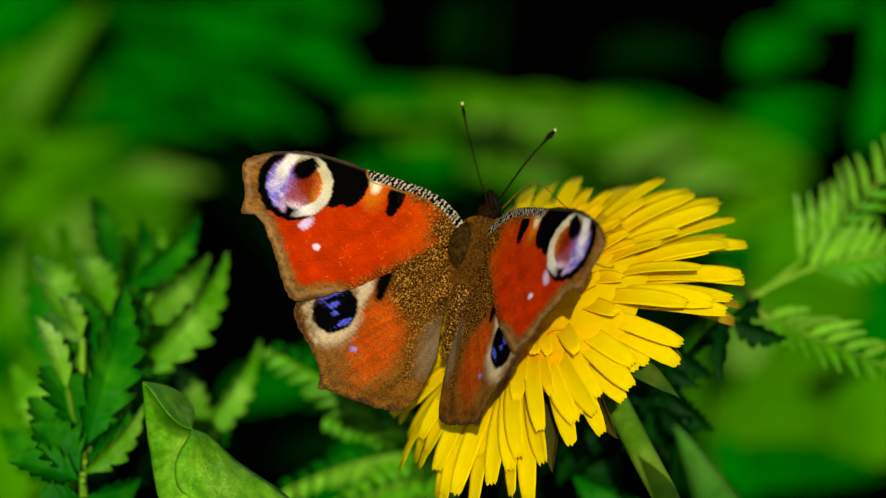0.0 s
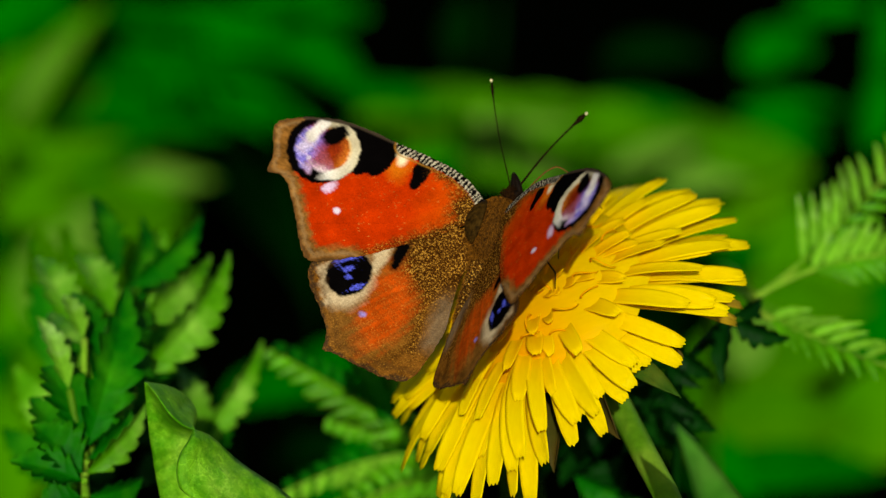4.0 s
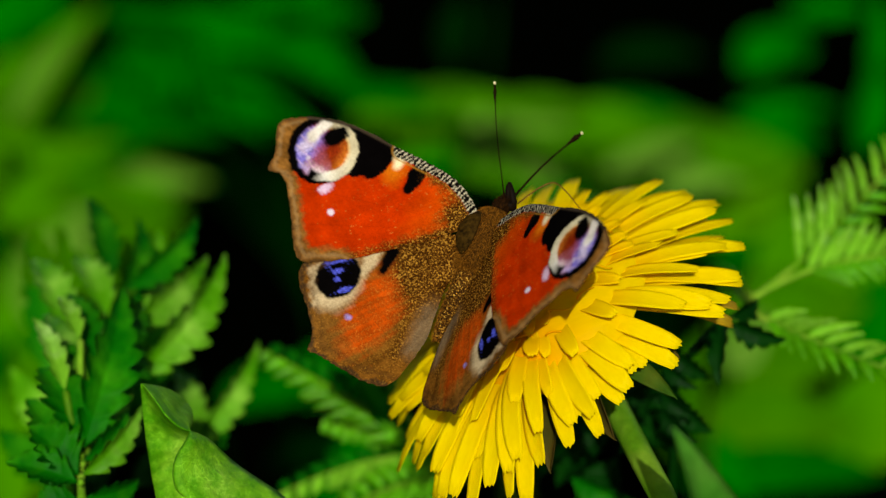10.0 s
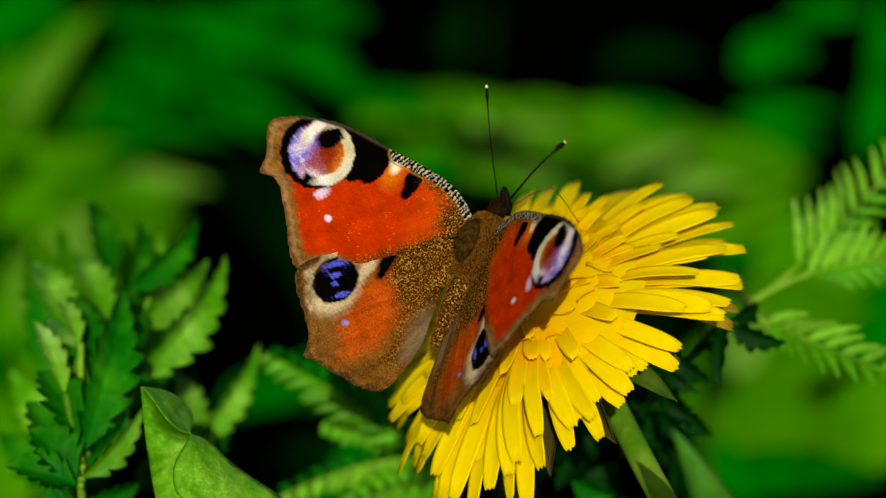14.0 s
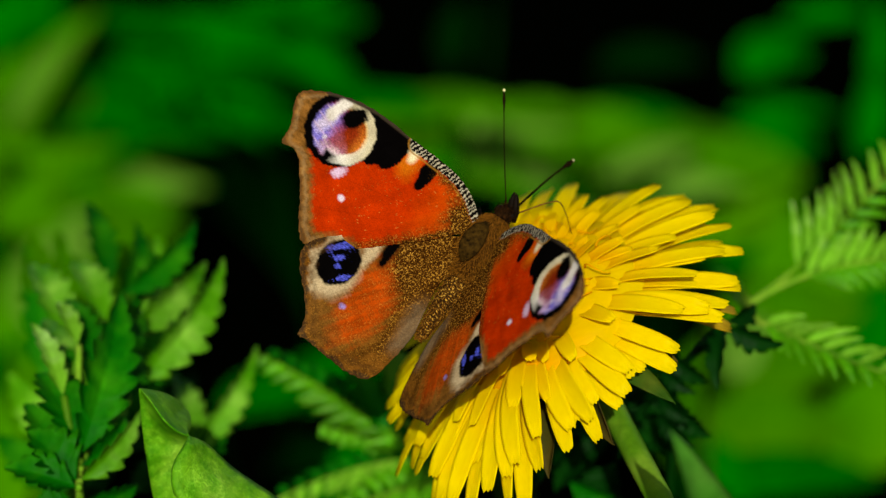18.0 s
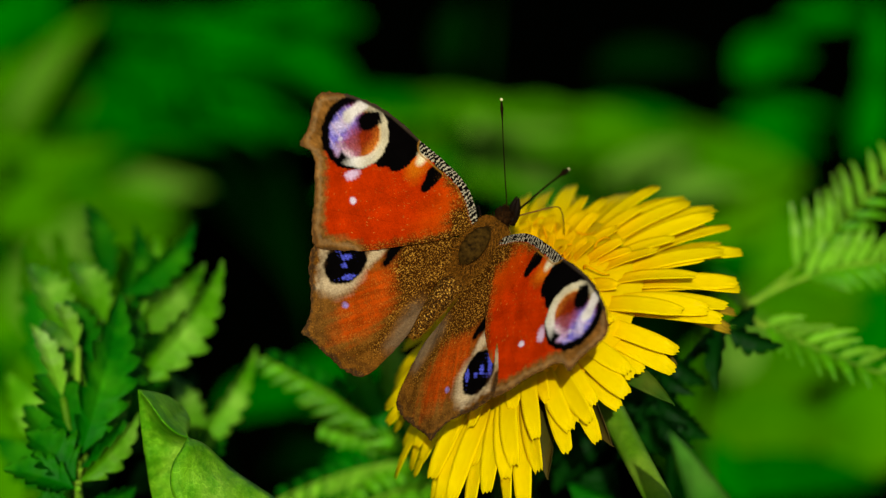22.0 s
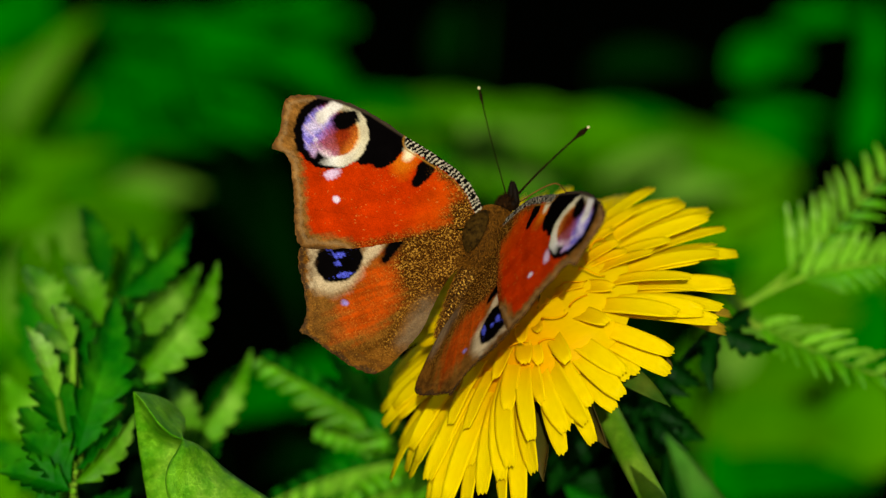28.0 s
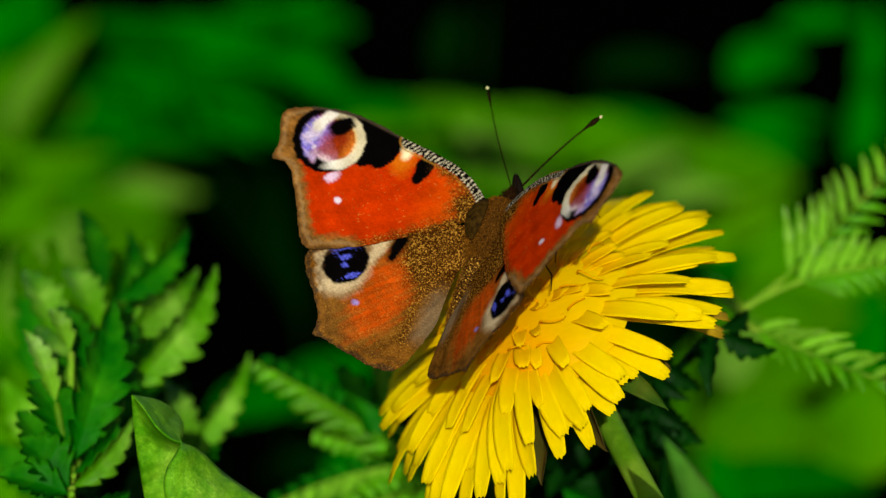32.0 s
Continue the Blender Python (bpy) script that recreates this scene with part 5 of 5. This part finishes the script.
# ---------------------------------------------------------------- how the butterfly moves
POSES = [
    # seconds, place right and up (mm), turn vector (degrees), then each side: raise, pitch, fore sweep, hind sweep, hind raise, hind pitch
    (0, 3.59, -2.18, 0.62, -11.98, 6.10, 42.1, 7.0, 0.1, -4.3, -1.7, 1.2, 26.0, -4.7, -5.5, -6.7, 1.2, 0.5),
    (0.5, 3.36, -2.71, 2.77, -8.85, 5.76, 40.8, 6.5, -2.5, -7.5, -1.6, 1.7, 31.2, -1.3, -7.3, -5.2, 0.1, 0.3),
    (0.9, 3.85, -3.22, 4.35, -9.14, 8.89, 36.1, 8.8, 2.2, -3.8, -3.4, 1.9, 20.5, -1.8, -6.5, -6.1, -0.7, 0.7),
    (1, 4.01, -3.38, -0.91, -12.20, 12.52, 27.6, 5.5, 4.9, -3.5, -2.2, 0.6, 25.9, -1.5, -3.6, -7.4, -10.1, 0.7),
    (1.1, 4.66, -1.55, -4.87, -13.23, 11.02, 109.1, -1.5, 4.9, -1.2, -6.1, 3.2, 72.5, -4.2, 1.5, -9.4, 4.0, -3.3),
    (1.2, 5.54, -1.12, -7.73, -11.97, 14.66, 99.1, 8.0, 0.2, -4.1, -5.4, -6.1, 68.5, -2.9, 4.5, -11.9, 1.0, -3.6),
    (1.3, 5.36, -1.55, -3.27, -12.00, 14.70, 76.6, 2.3, 2.1, -2.2, -5.0, 2.5, 45.4, 0.2, -5.0, -11.0, -0.4, 0.2),
    (1.4, 5.34, -1.82, 1.35, -14.66, 13.24, 24.2, 12.2, 6.0, 4.1, -8.2, 1.4, 32.7, -3.3, -0.8, -5.2, -1.1, 0.8),
    (1.5, 5.13, -1.38, -0.56, -16.07, 13.61, 34.2, 16.2, 3.1, 0.9, -5.8, 1.5, 20.6, -5.2, -3.2, -9.1, -1.7, 1.2),
    (2, 5.38, 0.24, -2.08, -16.60, 8.73, 45.5, 11.8, -0.0, -2.4, -3.8, 3.1, 17.5, -6.8, -4.7, -11.0, -0.4, 0.4),
    (2.5, 5.33, 0.41, -2.94, -17.70, 8.59, 42.4, 7.5, 0.2, -2.3, -3.7, 0.9, 16.9, -7.0, -4.6, -10.4, -0.2, 0.4),
    (3, 5.54, 0.66, -8.17, -20.84, 5.58, 42.4, 0.7, 0.4, -3.2, -2.1, -2.9, 16.1, -7.1, -5.0, -10.1, -0.0, 0.2),
    (3.5, 5.68, 0.77, -11.18, -21.60, 4.94, 46.4, 1.6, 1.7, -2.4, -0.7, -3.1, 17.9, -8.0, -5.3, -10.0, 0.6, 1.1),
    (5.5, 5.29, 0.45, -4.67, -19.08, 6.13, 42.5, 6.1, 3.3, -0.1, -1.9, -0.1, 21.0, -7.8, -4.7, -9.0, -0.3, -1.2),
    (6, 5.02, 0.26, -2.93, -18.97, 5.36, 40.1, 6.2, 2.7, -0.4, -2.6, -0.8, 21.0, -6.5, -4.1, -6.9, -0.2, -1.8),
    (6.5, 4.94, 0.21, -1.62, -17.56, 5.70, 38.1, 5.9, 3.3, 0.3, -1.9, -0.7, 21.4, -7.2, -3.6, -6.7, 0.0, -1.9),
    (7, 4.93, 0.13, -0.89, -16.81, 4.90, 35.2, 4.1, 2.8, -0.1, -1.9, -2.1, 20.3, -6.3, -3.8, -6.8, 0.4, -1.9),
    (7.5, 4.74, -0.15, 0.07, -16.87, 4.99, 35.3, 4.6, 3.0, -0.1, -2.6, -2.5, 21.2, -6.0, -3.9, -6.9, 0.3, -1.4),
    (8, 4.73, -0.11, -1.74, -18.90, 1.15, 37.4, 4.2, 2.4, -1.1, -0.9, -2.3, 21.2, -5.5, -3.4, -6.0, 0.5, -1.1),
    (8.5, 4.66, -0.25, 1.76, -16.31, 1.43, 32.1, 3.3, 3.1, -0.5, -2.0, -2.6, 24.4, -6.3, -2.5, -5.2, 0.0, -1.6),
    (9, 4.61, -0.33, 1.19, -17.09, -0.27, 29.6, 1.7, 1.5, -1.8, -2.8, -3.0, 21.9, -6.0, -1.9, -4.6, 0.4, -0.7),
    (9.5, 4.75, -0.37, -2.04, -17.09, -3.34, 28.7, 2.5, 1.3, -2.2, -1.0, -2.3, 22.4, -5.0, -3.9, -6.3, 2.5, 2.2),
    (10, 4.66, -0.42, -0.47, -16.31, -3.07, 27.3, 2.2, 1.8, -2.7, -0.4, -2.4, 23.6, -5.3, -3.3, -6.3, 2.5, 2.6),
    (10.5, 4.65, -0.47, 0.44, -16.39, -3.32, 27.2, 1.5, 1.5, -2.9, -0.4, -2.1, 24.0, -5.7, -2.6, -5.5, 2.3, 2.7),
    (11, 4.62, -0.53, 0.01, -15.88, -3.58, 26.7, 2.3, 1.4, -2.8, -0.0, -1.5, 24.2, -5.3, -2.9, -5.5, 2.3, 2.9),
    (11.5, 4.41, -0.73, 4.59, -11.67, -1.36, 22.2, 2.4, 2.1, -2.1, -0.7, -2.6, 29.4, -5.0, -2.8, -6.0, -0.5, -0.9),
    (12, 4.00, -0.91, 5.79, -11.20, -1.42, 23.2, 2.7, 1.8, -2.3, -0.4, -1.6, 31.4, -4.2, -3.1, -5.8, -0.9, -1.4),
    (12.5, 4.24, -0.95, 5.18, -10.52, -1.96, 22.3, 2.5, 2.2, -2.3, 0.3, -2.6, 31.1, -4.1, -4.4, -7.7, -0.7, -0.9),
    (13, 4.45, -0.92, 4.87, -10.38, -5.18, 21.5, 2.2, 1.2, -3.0, 0.8, -1.7, 32.7, -4.3, -2.8, -5.7, 1.6, 2.5),
    (13.5, 4.19, -0.89, 5.71, -7.92, -2.67, 17.6, 3.3, 2.4, -1.7, -0.7, -1.3, 35.9, -4.1, -4.0, -7.5, -0.6, -0.8),
    (14, 4.11, -0.82, 7.07, -7.63, -4.22, 46.8, 0.5, 0.6, -2.3, 0.6, -2.4, 40.3, -2.4, -2.6, -4.9, -0.8, -1.2),
    (14.5, 4.48, -0.78, 7.04, -7.52, -6.07, 46.1, 1.7, 1.2, -1.9, -0.6, -2.6, 40.7, -2.2, -3.4, -6.0, 0.1, 0.1),
    (16.5, 4.65, -0.82, 9.16, -7.98, -11.13, 4.3, 0.0, 0.4, -4.7, -0.6, -1.9, 27.2, -3.4, -4.6, -6.6, 0.9, -2.7),
    (17, 4.58, -0.99, 10.20, -4.03, -11.98, 0.8, 2.3, 0.6, -4.6, -1.1, -1.8, 30.8, -1.0, -5.6, -7.5, 1.2, -2.7),
    (17.5, 4.19, -0.96, 13.08, 0.40, -14.37, 49.5, -4.3, -0.9, -4.1, 0.3, -1.6, 36.3, 0.0, -3.4, -5.5, 0.9, -1.6),
    (18, 4.33, -0.59, 11.02, 1.38, -15.64, 41.6, -3.5, -0.5, -4.2, 1.1, -3.2, 48.2, 2.7, -6.7, -6.5, -1.3, -4.1),
    (18.5, 4.22, -0.71, 11.74, 1.88, -15.76, 38.3, -4.0, -0.3, -3.6, 1.3, -4.3, 52.3, 4.4, -7.0, -6.2, -2.5, -5.5),
    (19, 4.26, -0.75, 12.00, 2.73, -15.78, 37.4, -2.6, -1.2, -4.3, 1.1, -4.4, 53.0, 4.8, -7.5, -7.4, -3.1, -5.9),
    (19.5, 4.38, -0.71, 12.54, 2.46, -16.29, 38.4, -3.8, -1.1, -4.0, 1.2, -2.7, 51.0, 4.1, -6.3, -7.3, -2.5, -5.0),
    (20, 3.83, -0.94, 14.00, 7.71, -18.77, 41.9, -7.6, -3.1, -5.3, 2.4, -1.0, 43.1, 8.1, -7.4, -8.2, -0.5, -3.1),
    (20.5, 4.52, -0.75, 14.33, 1.44, -18.51, 49.0, -7.3, -0.6, -3.2, 0.2, -0.1, 37.7, 2.3, -5.4, -6.5, 0.5, -2.3),
    (21, 4.37, -0.49, 16.10, 3.15, -21.40, 48.2, -7.9, -1.7, -4.4, 1.1, -1.2, 41.7, 3.5, -3.3, -4.7, 0.3, -1.6),
    (21.5, 4.31, -0.67, 16.50, 3.30, -21.07, 47.5, -8.9, -1.0, -3.6, 1.2, -1.3, 41.4, 3.3, -2.9, -4.3, 0.3, -1.7),
    (22, 4.14, -0.61, 17.78, 7.32, -20.43, 43.2, -10.2, -0.5, -3.1, 1.0, -1.1, 46.2, 4.5, -4.7, -6.2, 0.1, -1.8),
    (22.5, 4.14, -0.61, 16.47, 7.35, -19.99, 43.0, -10.0, -0.7, -3.3, 1.7, -0.4, 45.5, 5.4, -5.8, -7.5, -0.2, -2.2),
    (23, 4.15, -0.77, 17.52, 6.97, -18.86, 42.7, -11.2, 0.9, -1.8, 1.6, 0.4, 45.3, 4.5, -5.3, -6.5, -0.3, -3.1),
    (23.5, 4.17, -0.57, 17.28, 6.66, -20.77, 42.1, -10.3, -0.7, -3.5, 1.4, -0.9, 46.7, 4.8, -4.5, -5.7, -0.5, -2.6),
    (24, 4.08, -0.68, 15.63, 5.47, -20.56, 35.8, -9.9, 0.6, -2.3, 1.6, -4.4, 59.2, 7.2, -7.7, -7.5, -3.4, -5.2),
    (24.5, 4.32, -0.64, 15.66, 1.79, -20.38, 38.6, -9.5, 0.7, -1.8, 1.6, -3.8, 55.1, 5.3, -6.1, -5.9, -3.3, -5.4),
    (25, 4.54, -0.50, 15.83, -0.19, -22.40, 44.4, -10.7, 1.3, -1.3, 0.8, -3.1, 50.1, 5.0, -5.5, -5.5, -2.5, -5.5),
    (25.5, 4.65, -0.37, 16.14, -0.69, -22.70, 52.2, -12.2, 2.0, -0.4, 1.2, -0.6, 40.0, 3.6, -4.4, -5.4, -0.2, -2.8),
    (27.5, 5.40, 0.09, 5.32, -2.78, -4.55, 37.9, 5.4, 4.2, 2.2, -0.4, -3.4, 50.0, -0.6, 0.7, -0.3, -2.5, -8.6),
    (28, 6.08, 0.88, 2.22, -5.34, -5.84, 43.6, 9.8, 2.1, -0.3, -1.1, -0.6, 40.6, -2.0, 0.1, -2.4, -2.4, -8.1),
    (28.5, 6.09, 0.95, 1.73, -4.78, -4.08, 52.7, 13.8, -1.5, -4.5, -2.3, 1.9, 29.8, -4.1, -1.6, -6.6, -0.1, -5.3),
    (29, 6.17, 1.04, 1.22, -5.56, -4.69, 53.3, 14.8, -1.7, -4.7, -3.9, 1.9, 29.4, -4.4, -1.3, -6.9, -0.1, -4.9),
    (29.5, 6.73, 1.40, -3.06, -10.41, -5.39, 55.7, 18.5, -1.1, -3.3, -4.2, 1.3, 28.2, -4.9, -0.4, -4.7, 0.2, -4.8),
    (30, 6.53, 1.26, -1.36, -10.28, -4.26, 49.6, 13.2, 2.5, 0.2, -4.1, -0.3, 35.3, -4.9, 0.8, -3.3, -1.3, -5.5),
    (30.5, 6.64, 1.34, -0.91, -9.94, -0.16, 28.4, 5.7, 6.6, 3.1, 0.7, -3.5, 33.0, -5.1, -1.4, -5.3, -1.3, -6.2),
    (31, 6.64, 1.66, -0.47, -9.23, 1.77, 18.9, 2.1, 4.3, 0.0, 1.5, -4.9, 25.5, -4.4, -1.9, -7.7, 0.5, -4.0),
    (31.5, 6.99, 2.30, -5.65, -13.26, 3.61, 26.3, 1.8, 4.3, 0.2, -0.0, -5.4, 19.4, -5.6, -3.2, -9.0, 0.6, -3.2),
    (32, 7.21, 2.71, -12.76, -18.06, 1.46, 40.2, 4.4, 4.0, 0.6, -2.7, -3.9, 21.2, -4.9, -2.8, -7.2, -0.5, -2.4),
]
FEELERS = {"l": [(0, -0.50, 0.87, 0.05), (0.5, -0.42, 0.88, 0.22), (1, -0.25, 0.93, 0.26), (1.5, -0.28, 0.90, 0.33), (2, -0.31, 0.88, 0.35), (2.5, -0.33, 0.88, 0.34), (3, -0.31, 0.89, 0.34), (3.5, -0.30, 0.88, 0.37), (5.5, -0.24, 0.90, 0.36), (6, -0.25, 0.90, 0.37), (6.5, -0.33, 0.91, 0.26), (7, -0.30, 0.90, 0.31), (7.5, -0.48, 0.88, -0.00), (8, -0.24, 0.90, 0.37), (8.5, -0.51, 0.86, -0.00), (9, -0.52, 0.86, 0.02), (9.5, -0.33, 0.88, 0.34), (10, -0.28, 0.87, 0.41), (10.5, -0.28, 0.86, 0.42), (11, -0.36, 0.87, 0.32), (11.5, -0.49, 0.87, 0.03), (12, -0.51, 0.86, -0.03), (12.5, -0.50, 0.86, -0.00), (13, -0.52, 0.85, -0.01), (13.5, -0.28, 0.86, 0.42), (14, -0.33, 0.86, 0.39), (14.5, -0.42, 0.87, 0.27), (16.5, -0.52, 0.85, 0.03), (17, -0.54, 0.84, -0.02), (17.5, -0.48, 0.83, 0.28), (18, -0.49, 0.82, 0.29), (18.5, -0.45, 0.78, 0.43), (19, -0.59, 0.80, -0.01), (19.5, -0.61, 0.77, -0.17), (20, -0.49, 0.74, 0.46), (20.5, -0.51, 0.79, 0.34), (21, -0.55, 0.80, 0.25), (21.5, -0.50, 0.76, 0.42), (22, -0.52, 0.70, 0.50), (22.5, -0.65, 0.72, -0.22), (23, -0.62, 0.76, 0.18), (23.5, -0.52, 0.68, 0.52), (24, -0.59, 0.78, 0.22), (24.5, -0.47, 0.76, 0.45), (27.5, -0.57, 0.79, 0.22), (28, -0.58, 0.79, 0.22), (28.5, -0.56, 0.80, 0.23), (29, -0.56, 0.80, 0.23), (29.5, -0.55, 0.80, 0.24), (30, -0.52, 0.82, 0.23), (30.5, -0.47, 0.83, 0.30), (31, -0.47, 0.82, 0.34), (31.5, -0.44, 0.84, 0.31), (32, -0.43, 0.84, 0.34)],
        "r": [(0, 0.06, 0.85, -0.53), (0.5, 0.02, 0.83, -0.55), (1, 0.12, 0.84, -0.54), (1.5, 0.11, 0.81, -0.58), (2, 0.08, 0.85, -0.51), (2.5, 0.07, 0.86, -0.51), (3, 0.11, 0.89, -0.44), (3.5, 0.13, 0.92, -0.38), (5.5, 0.05, 0.87, -0.49), (6, 0.04, 0.87, -0.50), (6.5, 0.06, 0.85, -0.52), (7, 0.04, 0.85, -0.53), (7.5, -0.01, 0.82, -0.58), (8, -0.02, 0.83, -0.55), (8.5, -0.07, 0.81, -0.58), (9, -0.00, 0.82, -0.57), (9.5, -0.02, 0.86, -0.51), (10, -0.00, 0.85, -0.53), (10.5, -0.01, 0.84, -0.54), (11, -0.00, 0.85, -0.52), (11.5, -0.03, 0.79, -0.61), (12, -0.02, 0.77, -0.64), (12.5, -0.03, 0.78, -0.63), (13, -0.05, 0.79, -0.62), (13.5, -0.04, 0.77, -0.63), (14, -0.06, 0.75, -0.66), (14.5, -0.06, 0.75, -0.66), (16.5, -0.09, 0.69, -0.72), (17, -0.04, 0.70, -0.71), (17.5, -0.01, 0.70, -0.72), (18, -0.02, 0.71, -0.71), (18.5, -0.03, 0.70, -0.71), (19, -0.01, 0.71, -0.71), (19.5, -0.00, 0.69, -0.73), (20, 0.05, 0.63, -0.78), (20.5, -0.01, 0.61, -0.79), (21, 0.00, 0.65, -0.76), (21.5, 0.01, 0.65, -0.76), (22, 0.01, 0.62, -0.79), (22.5, 0.01, 0.63, -0.77), (23, 0.02, 0.61, -0.80), (23.5, 0.02, 0.60, -0.80), (24, 0.03, 0.53, -0.84), (24.5, -0.01, 0.52, -0.85), (24.8, 0.05, 0.52, -0.84), (25, 0.48, 0.56, -0.67), (25.5, 0.85, 0.27, -0.45), (26, 0.25, 0.60, -0.74), (27.5, 0.19, 0.88, -0.43), (28, 0.17, 0.90, -0.40), (28.5, 0.19, 0.90, -0.40), (29, 0.17, 0.91, -0.38), (29.5, 0.18, 0.92, -0.34), (30, 0.16, 0.92, -0.36), (30.5, 0.17, 0.90, -0.40), (31, 0.16, 0.90, -0.41), (31.5, 0.26, 0.90, -0.34), (32, 0.35, 0.90, -0.27)]}
fly_parts = build_butterfly()


def motions():
    walk(fly_parts["body"], [(r[0], body_pose(r)) for r in POSES])
    for side, o in (("l", 6), ("r", 12)):
        walk(fly_parts["f" + side], [(r[0], wing_pose(side, r[o], r[o + 1], r[o + 2], FORE_HINGE)) for r in POSES])
        walk(fly_parts["h" + side], [(r[0], wing_pose(side, r[o] + r[o + 4], r[o + 1] + r[o + 5], r[o + 3], HIND_HINGE)) for r in POSES])
        walk(fly_parts["a" + side], [(r[0], feeler_pose(side, *r[1:])) for r in FEELERS[side]])


motions()
